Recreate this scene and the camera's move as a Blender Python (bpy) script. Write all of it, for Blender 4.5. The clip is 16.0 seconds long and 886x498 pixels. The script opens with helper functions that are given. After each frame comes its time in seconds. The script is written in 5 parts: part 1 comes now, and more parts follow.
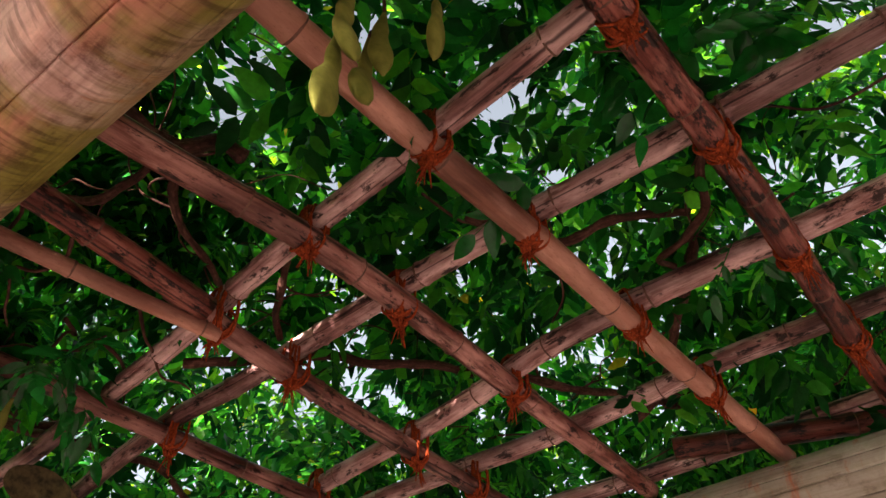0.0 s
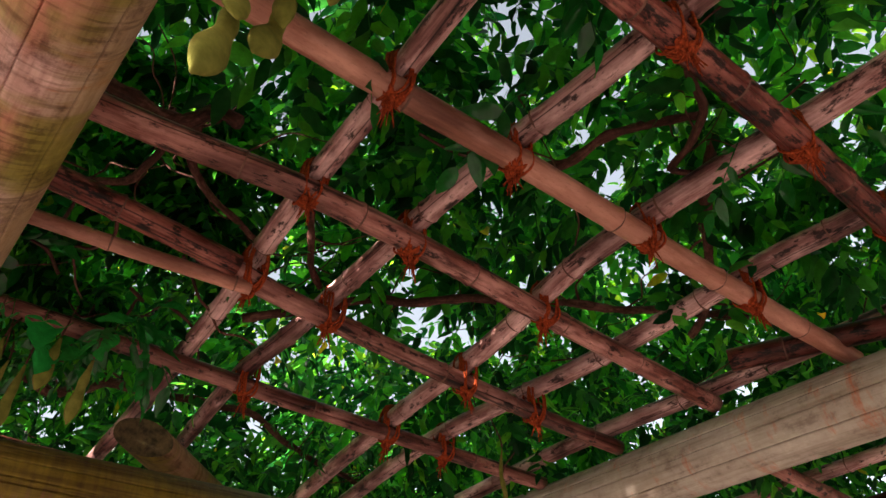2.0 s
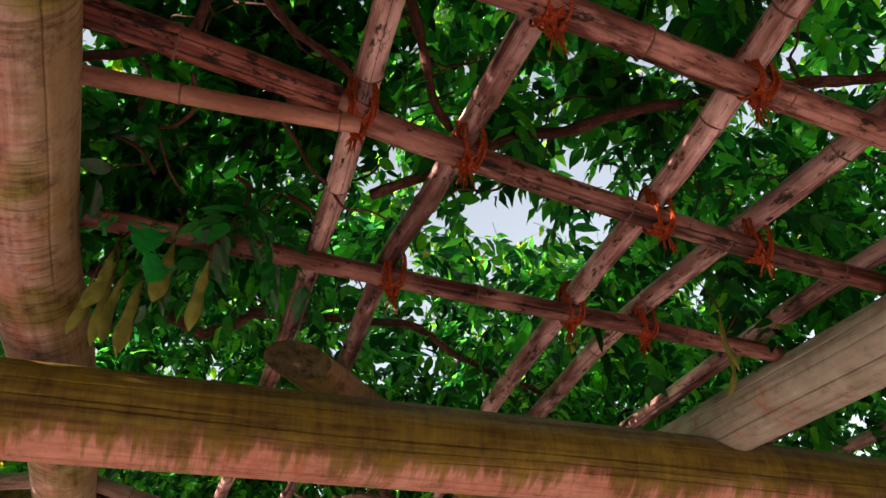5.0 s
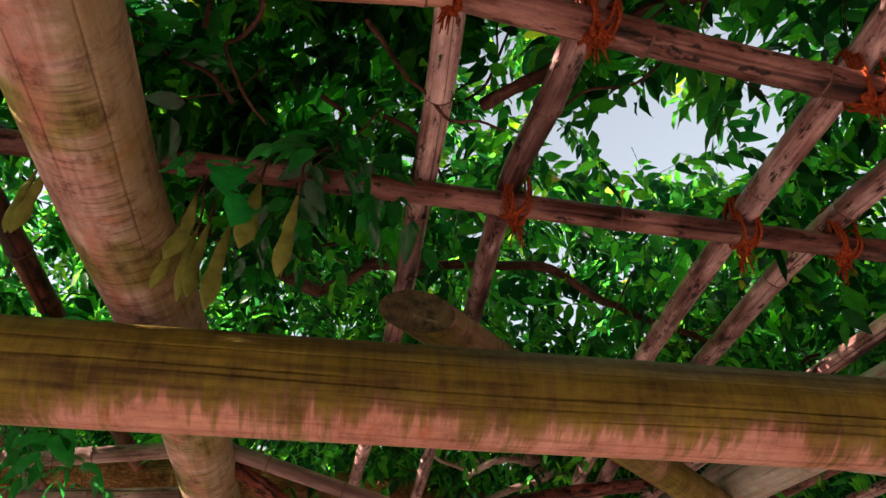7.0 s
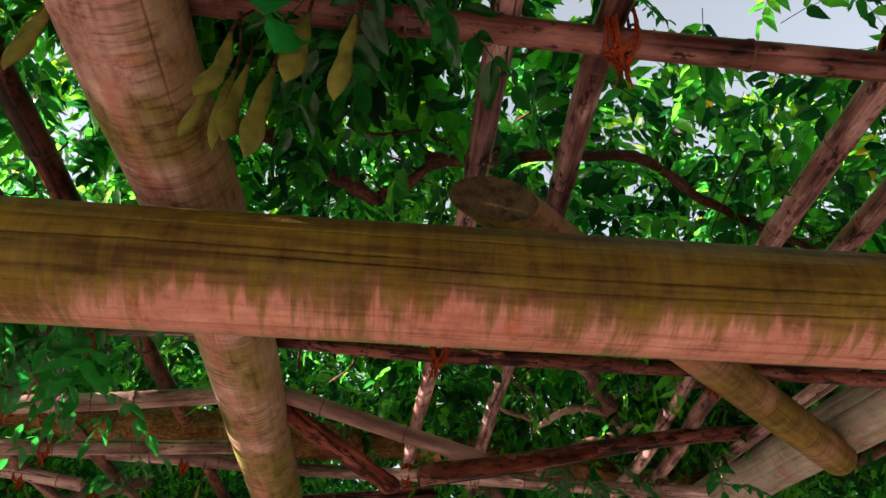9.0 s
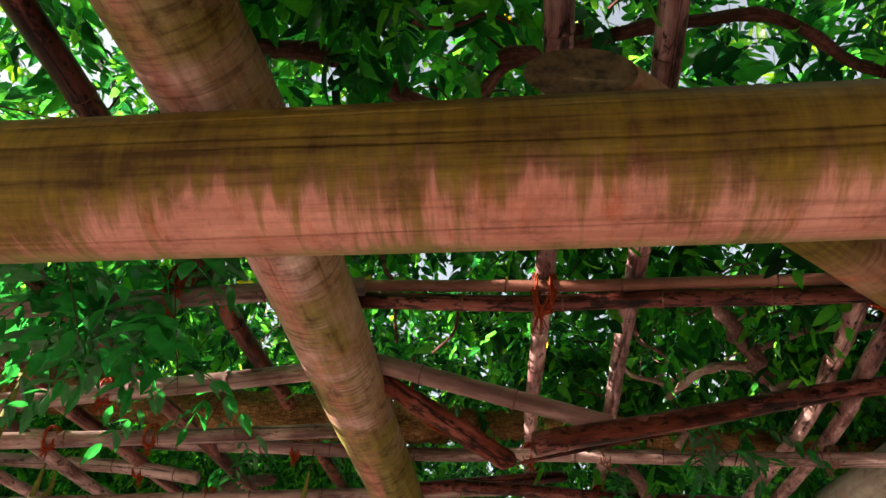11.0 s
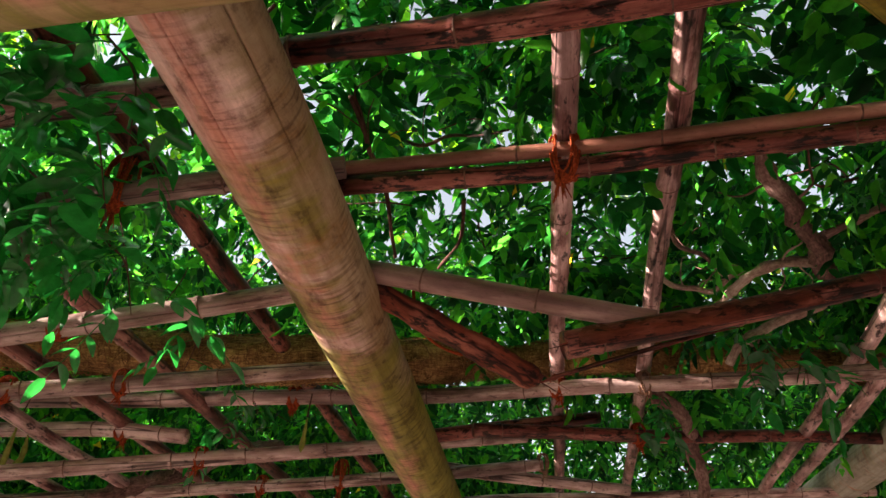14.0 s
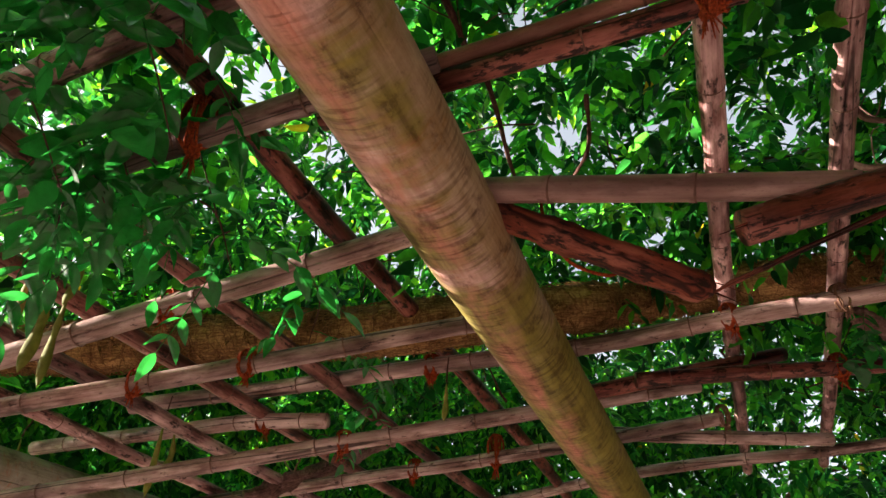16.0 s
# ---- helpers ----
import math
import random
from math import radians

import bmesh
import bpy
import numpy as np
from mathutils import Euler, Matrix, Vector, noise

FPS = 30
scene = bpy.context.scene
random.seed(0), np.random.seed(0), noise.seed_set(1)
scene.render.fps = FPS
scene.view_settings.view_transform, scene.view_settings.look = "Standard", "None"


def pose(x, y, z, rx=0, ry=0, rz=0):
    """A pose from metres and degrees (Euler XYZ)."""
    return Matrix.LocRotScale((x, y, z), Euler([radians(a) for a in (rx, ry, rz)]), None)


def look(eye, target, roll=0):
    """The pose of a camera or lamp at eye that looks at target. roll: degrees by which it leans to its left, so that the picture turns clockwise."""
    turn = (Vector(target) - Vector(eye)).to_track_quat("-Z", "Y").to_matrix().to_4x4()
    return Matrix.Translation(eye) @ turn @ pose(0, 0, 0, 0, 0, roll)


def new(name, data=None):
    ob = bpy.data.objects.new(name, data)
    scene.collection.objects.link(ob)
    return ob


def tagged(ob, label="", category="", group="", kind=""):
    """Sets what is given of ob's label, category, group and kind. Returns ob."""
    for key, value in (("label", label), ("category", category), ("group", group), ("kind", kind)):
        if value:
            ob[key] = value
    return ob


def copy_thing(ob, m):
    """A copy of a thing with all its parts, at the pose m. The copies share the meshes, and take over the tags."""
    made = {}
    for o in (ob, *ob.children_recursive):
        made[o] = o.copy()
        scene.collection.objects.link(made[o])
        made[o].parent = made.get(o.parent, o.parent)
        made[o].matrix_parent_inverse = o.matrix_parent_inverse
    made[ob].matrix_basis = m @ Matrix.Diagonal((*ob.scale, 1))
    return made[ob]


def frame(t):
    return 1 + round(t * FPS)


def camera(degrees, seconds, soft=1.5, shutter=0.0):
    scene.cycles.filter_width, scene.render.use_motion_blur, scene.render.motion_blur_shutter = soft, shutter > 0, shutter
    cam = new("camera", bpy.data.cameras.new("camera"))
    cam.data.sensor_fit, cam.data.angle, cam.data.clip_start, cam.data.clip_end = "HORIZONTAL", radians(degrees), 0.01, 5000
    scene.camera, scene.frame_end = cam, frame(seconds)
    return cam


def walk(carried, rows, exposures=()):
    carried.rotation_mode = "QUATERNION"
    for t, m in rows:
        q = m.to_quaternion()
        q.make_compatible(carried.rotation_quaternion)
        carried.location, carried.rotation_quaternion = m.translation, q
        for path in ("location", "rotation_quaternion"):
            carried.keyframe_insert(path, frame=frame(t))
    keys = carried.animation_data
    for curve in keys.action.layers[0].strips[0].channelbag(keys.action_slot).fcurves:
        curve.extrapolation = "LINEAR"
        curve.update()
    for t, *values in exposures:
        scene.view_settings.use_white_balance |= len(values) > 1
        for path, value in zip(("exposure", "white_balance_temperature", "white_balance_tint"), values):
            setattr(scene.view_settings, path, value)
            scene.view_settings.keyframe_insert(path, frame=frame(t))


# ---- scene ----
cam = camera(63.9, 16.0)
PATH = [
    (0, (-0.11, 0.054, 1.642), (0.933, 0.942, 3.1), -1.4),
    (0.5, (-0.073, -0.003, 1.634), (0.939, 0.94, 3.079), -1.7),
    (1, (-0.025, -0.067, 1.624), (0.95, 0.956, 3.04), -1.5),
    (1.5, (0.007, -0.1, 1.614), (0.924, 1.027, 2.988), 0.2),
    (2, (0.041, -0.108, 1.601), (0.902, 1.095, 2.947), 1.9),
    (2.5, (0.072, -0.053, 1.608), (0.9, 1.196, 2.932), 2.6),
    (3, (0.093, 0.047, 1.62), (0.905, 1.328, 2.924), 2.5),
    (3.5, (0.116, 0.137, 1.623), (0.914, 1.447, 2.907), 1.9),
    (4, (0.154, 0.199, 1.622), (0.91, 1.557, 2.881), 1.3),
    (4.5, (0.191, 0.22, 1.63), (0.859, 1.637, 2.874), 1.0),
    (5, (0.253, 0.26, 1.643), (0.77, 1.732, 2.894), 1.5),
    (5.2, (0.278, 0.271, 1.646), (0.736, 1.764, 2.896), 1.8),
    (7.3, (0.333, 0.536, 1.74), (0.498, 2.167, 2.887), 5.3),
    (7.5, (0.322, 0.575, 1.734), (0.493, 2.206, 2.879), 5.5),
    (8, (0.286, 0.664, 1.713), (0.461, 2.297, 2.855), 6.1),
    (8.5, (0.275, 0.719, 1.705), (0.423, 2.362, 2.836), 6.2),
    (9, (0.31, 0.78, 1.698), (0.37, 2.436, 2.817), 6.0),
    (9.5, (0.366, 0.863, 1.709), (0.293, 2.526, 2.816), 5.4),
    (9.7, (0.386, 0.889, 1.709), (0.264, 2.551, 2.815), 5.3),
    (11.8, (0.36, 1.167, 1.691), (0.063, 2.815, 2.785), 7.7),
    (12, (0.343, 1.197, 1.687), (0.082, 2.852, 2.779), 7.7),
    (12.5, (0.318, 1.246, 1.674), (0.139, 2.914, 2.763), 7.4),
    (13, (0.319, 1.298, 1.669), (0.173, 2.974, 2.749), 6.7),
    (13.5, (0.338, 1.366, 1.672), (0.141, 3.044, 2.744), 5.6),
    (14, (0.371, 1.427, 1.678), (0.054, 3.091, 2.742), 4.5),
    (14.5, (0.413, 1.487, 1.678), (-0.035, 3.128, 2.731), 3.6),
    (15, (0.422, 1.547, 1.68), (-0.126, 3.167, 2.718), 3.1),
    (15.5, (0.386, 1.614, 1.67), (-0.232, 3.213, 2.7), 3.0),
    (16, (0.318, 1.701, 1.667), (-0.353, 3.273, 2.706), 2.7),
]
walk(cam, [(t, look(eye, target, roll)) for t, eye, target, roll in PATH])

# ---- light ----
SUN_EL, SUN_AZ = radians(13), radians(260)          # azimuth: direction the sun stands in, from +y clockwise
world = bpy.data.worlds.new("world")
scene.world = world
world.use_nodes = True
wn = world.node_tree
bg = wn.nodes["Background"]
sky = wn.nodes.new("ShaderNodeTexSky")
sky.sky_type, sky.sun_disc = "NISHITA", False
sky.sun_elevation, sky.sun_rotation = SUN_EL, SUN_AZ
sky.air_density, sky.dust_density, sky.ozone_density = 1.0, 3.0, 1.0
haze = wn.nodes.new("ShaderNodeHueSaturation")
haze.inputs["Saturation"].default_value = 0.38
wn.links.new(sky.outputs[0], haze.inputs["Color"])
wn.links.new(haze.outputs[0], bg.inputs[0])
bg.inputs[1].default_value = 0.09
sun = new("sun", bpy.data.lights.new("sun", "SUN"))
sun.data.energy, sun.data.angle, sun.data.color = 5.0, radians(0.53), (1.0, 0.89, 0.75)
d = Vector((math.sin(SUN_AZ) * math.cos(SUN_EL), math.cos(SUN_AZ) * math.cos(SUN_EL), math.sin(SUN_EL)))
sun.matrix_world = look(d * 40, (0, 0, 0))
scene.view_settings.exposure = 2.42


# ---- materials ----
def material(name):
    m = bpy.data.materials.new(name)
    m.use_nodes = True
    n = m.node_tree.nodes
    return m, n, m.node_tree.links, n["Principled BSDF"]


def ramp(n, stops):
    r = n.new("ShaderNodeValToRGB")
    e = r.color_ramp.elements
    while len(e) < len(stops):
        e.new(0.5)
    for k, (p, c) in zip(e, stops):
        k.position, k.color = p, (*c, 1) if len(c) == 3 else c
    return r


def noise_at(n, l, vec, scale, detail=4, stretch=None, rough=0.6):
    if stretch:
        mp = n.new("ShaderNodeMapping")
        mp.inputs["Scale"].default_value = stretch
        l.new(vec, mp.inputs[0])
        vec = mp.outputs[0]
    t = n.new("ShaderNodeTexNoise")
    t.inputs["Scale"].default_value, t.inputs["Detail"].default_value, t.inputs["Roughness"].default_value = scale, detail, rough
    l.new(vec, t.inputs["Vector"])
    return t.outputs["Fac"]


def maths(n, l, op, a, b=None, clamp=False):
    k = n.new("ShaderNodeMath")
    k.operation, k.use_clamp = op, clamp
    for i, v in enumerate((a, b)):
        if v is None:
            continue
        if isinstance(v, (int, float)):
            k.inputs[i].default_value = v
        else:
            l.new(v, k.inputs[i])
    return k.outputs[0]


def blend(n, l, fac, a, b, mode="MIX"):
    k = n.new("ShaderNodeMix")
    k.data_type, k.blend_type = "RGBA", mode
    for i, v in ((0, fac), (6, a), (7, b)):
        if isinstance(v, (int, float)):
            k.inputs[i].default_value = v
        elif isinstance(v, tuple):
            k.inputs[i].default_value = (*v, 1)
        else:
            l.new(v, k.inputs[i])
    return k.outputs[2]


def grain_vec(n, l, shift=7.0):
    """Coordinates along and round a swept piece, moved by a random amount for each object."""
    a = n.new("ShaderNodeAttribute")
    a.attribute_name = "grain"
    o = n.new("ShaderNodeObjectInfo")
    v = n.new("ShaderNodeVectorMath")
    v.operation = "ADD"
    l.new(a.outputs["Vector"], v.inputs[0])
    l.new(maths(n, l, "MULTIPLY", o.outputs["Random"], shift), v.inputs[1])
    return v.outputs[0], o.outputs["Random"], a.outputs["Vector"]


def bump(n, l, bsdf, height, strength, distance):
    b = n.new("ShaderNodeBump")
    b.inputs["Strength"].default_value, b.inputs["Distance"].default_value = strength, distance
    l.new(height, b.inputs["Height"])
    l.new(b.outputs[0], bsdf.inputs["Normal"])


def bamboo(name, light, mid, dark, blotch, amount, rough=0.40, cleft=0.85):
    """Old culm: smooth skin that fades in soft clouds, dark mould blotches, dusty pale patches, faint fibres and a long split."""
    m, n, l, p = material(name)
    g, rnd, _ = grain_vec(n, l)
    streak = noise_at(n, l, g, 1.0, 6, (4, 170, 170), 0.7)
    soft = noise_at(n, l, g, 1.0, 4, (6, 18, 18), 0.55)
    fine = noise_at(n, l, g, 1.0, 5, (90, 240, 240), 0.7)
    c = ramp(n, [(0.36, dark), (0.47, mid), (0.62, light)])
    l.new(blend(n, l, 0.66, streak, soft), c.inputs[0])
    dust = ramp(n, [(0.50, (0, 0, 0)), (0.66, (1, 1, 1))])
    l.new(noise_at(n, l, g, 1.0, 5, (9, 34, 34), 0.6), dust.inputs[0])
    pale = tuple(min(0.8, 1.25 * v + 0.03) for v in light)
    col = blend(n, l, maths(n, l, "MULTIPLY", dust.outputs[0], 0.75), c.outputs[0], pale)
    f = ramp(n, [(amount - 0.035, (1, 1, 1)), (amount + 0.03, (0, 0, 0))])
    l.new(noise_at(n, l, g, 1.0, 7, (22, 56, 56), 0.7), f.inputs[0])
    col = blend(n, l, maths(n, l, "MULTIPLY", f.outputs[0], 0.92), col, blotch)
    stain = ramp(n, [(0.36, (0.20, 0.16, 0.16)), (0.53, (1, 1, 1))])
    l.new(noise_at(n, l, g, 1.0, 3, (2.6, 10, 10), 0.5), stain.inputs[0])
    col = blend(n, l, 0.8, col, stain.outputs[0], "MULTIPLY")
    speck = ramp(n, [(0.32, (0.40, 0.36, 0.34)), (0.45, (1, 1, 1))])
    l.new(fine, speck.inputs[0])
    col = blend(n, l, 0.45, col, speck.outputs[0], "MULTIPLY")
    split = ramp(n, [(0.484, (1, 1, 1)), (0.494, (0.05, 0.035, 0.035)), (0.502, (0.05, 0.035, 0.035)), (0.512, (1, 1, 1))])
    l.new(noise_at(n, l, g, 1.0, 2, (0.5, 17, 17), 0.35), split.inputs[0])
    col = blend(n, l, cleft, col, split.outputs[0], "MULTIPLY")
    hs = n.new("ShaderNodeHueSaturation")
    l.new(maths(n, l, "ADD", maths(n, l, "MULTIPLY", rnd, 0.45), 0.80), hs.inputs["Value"])
    l.new(col, hs.inputs["Color"])
    l.new(hs.outputs[0], p.inputs["Base Color"])
    p.inputs["Roughness"].default_value, p.inputs["Specular IOR Level"].default_value = rough, 0.16
    bump(n, l, p, blend(n, l, 0.4, streak, fine), 0.45, 0.0015)
    return m


BAMBOO = bamboo("weathered_bamboo", (0.36, 0.155, 0.135), (0.16, 0.052, 0.042), (0.035, 0.009, 0.007), (0.010, 0.004, 0.0035), 0.42)
BAMBOO_DARK = bamboo("dark_bamboo", (0.25, 0.075, 0.058), (0.10, 0.022, 0.017), (0.030, 0.007, 0.005), (0.004, 0.002, 0.002), 0.46, 0.36)
BAMBOO_TAN = bamboo("tan_bamboo", (0.44, 0.20, 0.15), (0.36, 0.145, 0.105), (0.26, 0.095, 0.065), (0.15, 0.05, 0.028), 0.24, 0.40, 0.12)
BAMBOO_GREY = bamboo("grey_bamboo", (0.60, 0.36, 0.355), (0.26, 0.115, 0.11), (0.05, 0.017, 0.016), (0.014, 0.006, 0.006), 0.42)
BAMBOO_PALE = bamboo("pale_bamboo", (0.50, 0.33, 0.315), (0.28, 0.155, 0.14), (0.08, 0.034, 0.029), (0.03, 0.012, 0.010), 0.38)
BAMBOO_SMOOTH = bamboo("smooth_mauve_bamboo", (0.50, 0.30, 0.275), (0.40, 0.215, 0.19), (0.20, 0.09, 0.078), (0.05, 0.02, 0.016), 0.30, 0.38, 0.2)
BAMBOO_SPLIT = bamboo("rotten_split_bamboo", (0.19, 0.042, 0.022), (0.075, 0.015, 0.009), (0.022, 0.006, 0.004), (0.010, 0.004, 0.003), 0.43, 0.7)


def plain(name, a, b, scale, rough, bump_d=0.0, spec=0.4):
    m, n, l, p = material(name)
    t = n.new("ShaderNodeTexCoord")
    f = noise_at(n, l, t.outputs["Object"], scale, 5)
    c = ramp(n, [(0.32, a), (0.68, b)])
    l.new(f, c.inputs[0])
    l.new(c.outputs[0], p.inputs["Base Color"])
    p.inputs["Roughness"].default_value, p.inputs["Specular IOR Level"].default_value = rough, spec
    if bump_d:
        bump(n, l, p, f, 0.7, bump_d)
    return m


NODE = plain("bamboo_node", (0.06, 0.022, 0.016), (0.17, 0.07, 0.05), 60, 0.7, 0.002)


def log_wood(name, bare, bare2, algae, line, drip, patch, mottle=0.8, ripple=0.5, back=None, along=None, belly=None, bleach=None):
    """Peeled log: bare wood with growth lines, and algae above a dripping edge on its flanks."""
    m, n, l, p = material(name)
    g, rnd, raw = grain_vec(n, l, 0.0)
    sep = n.new("ShaderNodeSeparateXYZ")
    l.new(raw, sep.inputs[0])
    grain = noise_at(n, l, g, 1.0, 6, (3.0, 70, 70), 0.65)
    cloud = noise_at(n, l, g, 1.0, 4, (4.5, 9, 9), 0.6)
    warm = noise_at(n, l, g, 1.0, 5, (26, 9, 9), 0.7)
    fine = noise_at(n, l, g, 1.0, 4, (40, 240, 240), 0.7)
    base = ramp(n, [(0.34, bare2), (0.62, bare)])
    l.new(blend(n, l, 0.4, cloud, grain), base.inputs[0])
    wr = ramp(n, [(0.56, (0, 0, 0)), (0.70, (1, 1, 1))])
    l.new(warm, wr.inputs[0])
    col = blend(n, l, maths(n, l, "MULTIPLY", wr.outputs[0], 0.7), base.outputs[0], (0.46, 0.115, 0.045))
    drips = noise_at(n, l, g, 1.0, 5, (46, 5, 5), 0.62)
    big = noise_at(n, l, g, 1.0, 3, (3.5, 3, 3), 0.5)
    h = maths(n, l, "ADD", maths(n, l, "MULTIPLY", sep.outputs[2], line[0]), line[1])
    h = maths(n, l, "ADD", h, maths(n, l, "MULTIPLY", maths(n, l, "SUBTRACT", drips, 0.5), drip))
    h = maths(n, l, "ADD", h, maths(n, l, "MULTIPLY", maths(n, l, "SUBTRACT", big, 0.5), patch))
    if along:       # damper, greener towards one end
        h = maths(n, l, "ADD", h, maths(n, l, "MULTIPLY", maths(n, l, "SUBTRACT", sep.outputs[0], along[0]), along[1], True))
    ar = ramp(n, [(0.36, (0, 0, 0)), (0.56, (0.75, 0.75, 0.75)), (0.80, (1, 1, 1))])
    l.new(h, ar.inputs[0])
    ac = ramp(n, [(0.40, tuple(v * 0.22 for v in algae)), (0.53, tuple(v * 0.8 for v in algae)), (0.68, (algae[0] * 1.5, algae[1] * 1.25, algae[2]))])
    l.new(blend(n, l, 0.35, blend(n, l, 0.5, cloud, drips), grain), ac.inputs[0])
    col = blend(n, l, maths(n, l, "MULTIPLY", ar.outputs[0], 0.9), col, ac.outputs[0])
    if back:        # a green film along one lower side
        hb = maths(n, l, "ADD", maths(n, l, "MULTIPLY", sep.outputs[1], back[0]), maths(n, l, "MULTIPLY", maths(n, l, "SUBTRACT", blend(n, l, 0.5, big, drips), 0.2), 1.6))
        br = ramp(n, [(0.62, (0, 0, 0)), (0.98, (1, 1, 1))])
        l.new(hb, br.inputs[0])
        col = blend(n, l, maths(n, l, "MULTIPLY", br.outputs[0], 0.6), col, back[1])
    if bleach:      # rain-bleached grey on the upper side, towards one end
        hb = maths(n, l, "ADD", maths(n, l, "MULTIPLY", sep.outputs[2], 14.0), maths(n, l, "MULTIPLY", maths(n, l, "SUBTRACT", blend(n, l, 0.5, big, grain), 0.5), 2.2))
        hb = maths(n, l, "MULTIPLY", maths(n, l, "SUBTRACT", hb, 0.25, True), maths(n, l, "MULTIPLY", maths(n, l, "SUBTRACT", sep.outputs[0], bleach[0]), bleach[1], True))
        col = blend(n, l, maths(n, l, "MULTIPLY", hb, 0.85, True), col, bleach[2])
    if belly:       # a streak of raw reddish wood along the underside
        off = maths(n, l, "ABSOLUTE", maths(n, l, "ADD", maths(n, l, "SUBTRACT", sep.outputs[1], belly[0]), maths(n, l, "MULTIPLY", maths(n, l, "SUBTRACT", cloud, 0.5), 0.09)))
        wet = maths(n, l, "SUBTRACT", 1.0, maths(n, l, "DIVIDE", off, belly[1]), True)
        pm = ramp(n, [(0.42, (0.15, 0.15, 0.15)), (0.58, (1, 1, 1))])
        l.new(noise_at(n, l, g, 1.0, 4, (6, 14, 14), 0.6), pm.inputs[0])
        col = blend(n, l, maths(n, l, "MULTIPLY", wet, pm.outputs[0]), col, belly[2])
    sp = ramp(n, [(0.33, (0.45, 0.42, 0.4)), (0.5, (1, 1, 1))])
    l.new(grain, sp.inputs[0])
    col = blend(n, l, 0.4 - 0.25 * ripple, col, sp.outputs[0], "MULTIPLY")
    mot = noise_at(n, l, g, 1.0, 6, (16, 20, 20), 0.75)
    mr = ramp(n, [(0.34, (0.42, 0.36, 0.36)), (0.47, (0.92, 0.90, 0.90)), (0.56, (1.0, 1.0, 1.0)), (0.68, (1.25, 1.28, 1.30))])
    l.new(mot, mr.inputs[0])
    col = blend(n, l, mottle, col, mr.outputs[0], "MULTIPLY")
    rip = noise_at(n, l, g, 1.0, 3, (105, 11, 11), 0.55)
    rr = ramp(n, [(0.38, (0.36, 0.30, 0.27)), (0.50, (1, 1, 1))])
    l.new(rip, rr.inputs[0])
    rm = ramp(n, [(0.40, (0, 0, 0)), (0.54, (1, 1, 1))])
    l.new(noise_at(n, l, g, 1.0, 2, (5, 11, 11), 0.5), rm.inputs[0])
    col = blend(n, l, maths(n, l, "MULTIPLY", rm.outputs[0], ripple), col, rr.outputs[0], "MULTIPLY")
    l.new(col, p.inputs["Base Color"])
    p.inputs["Roughness"].default_value, p.inputs["Specular IOR Level"].default_value = 0.6, 0.10
    wave = n.new("ShaderNodeTexNoise")
    mp = n.new("ShaderNodeMapping")
    mp.inputs["Scale"].default_value = (120, 16, 16)
    l.new(g, mp.inputs[0])
    l.new(mp.outputs[0], wave.inputs["Vector"])
    wave.inputs["Scale"].default_value, wave.inputs["Detail"].default_value = 1.0, 2.0
    chat = maths(n, l, "MULTIPLY", wave.outputs["Fac"], maths(n, l, "MULTIPLY", big, 1.2))
    bump(n, l, p, blend(n, l, 0.5, blend(n, l, 0.5, grain, fine), chat), 0.4 + 0.4 * ripple, 0.003)
    return m


LOG_BEAM = log_wood("mossy_beam_wood", (0.665, 0.31, 0.245), (0.50, 0.175, 0.12), (0.175, 0.133, 0.001), (12.0, 1.42), 1.3, 1.7, 0.6, 0.14, (-15.0, (0.27, 0.245, 0.09)), bleach=(2.6, 0.8, (0.20, 0.175, 0.145)))
LOG_PALE = log_wood("peeled_log_wood", (0.72, 0.48, 0.44), (0.40, 0.185, 0.155), (0.30, 0.27, 0.05), (-2.0, 0.14), 0.5, 3.6, 0.95, 0.62, (9.0, (0.20, 0.145, 0.02)), along=(3.9, 0.5), belly=(-0.008, 0.05, (0.56, 0.22, 0.165)))
LOG_GREY = log_wood("grey_log_wood", (0.46, 0.39, 0.34), (0.30, 0.23, 0.18), (0.22, 0.18, 0.09), (1.5, 0.16), 0.3, 2.2, 0.7, 0.06)
LOG_MOSS = log_wood("mossy_brace_wood", (0.40, 0.22, 0.14), (0.26, 0.13, 0.07), (0.20, 0.15, 0.012), (0.0, 0.60), 0.6, 2.4)
LOG_END = plain("sawn_log_end", (0.03, 0.020, 0.008), (0.15, 0.10, 0.045), 55, 0.85, 0.004)
ROPE = plain("rust_brown_rope", (0.10, 0.014, 0.005), (0.40, 0.066, 0.020), 220, 0.9, 0.001, 0.1)
ROPE_OLD = plain("faded_palm_rope", (0.10, 0.045, 0.03), (0.30, 0.16, 0.11), 220, 0.9, 0.001, 0.1)
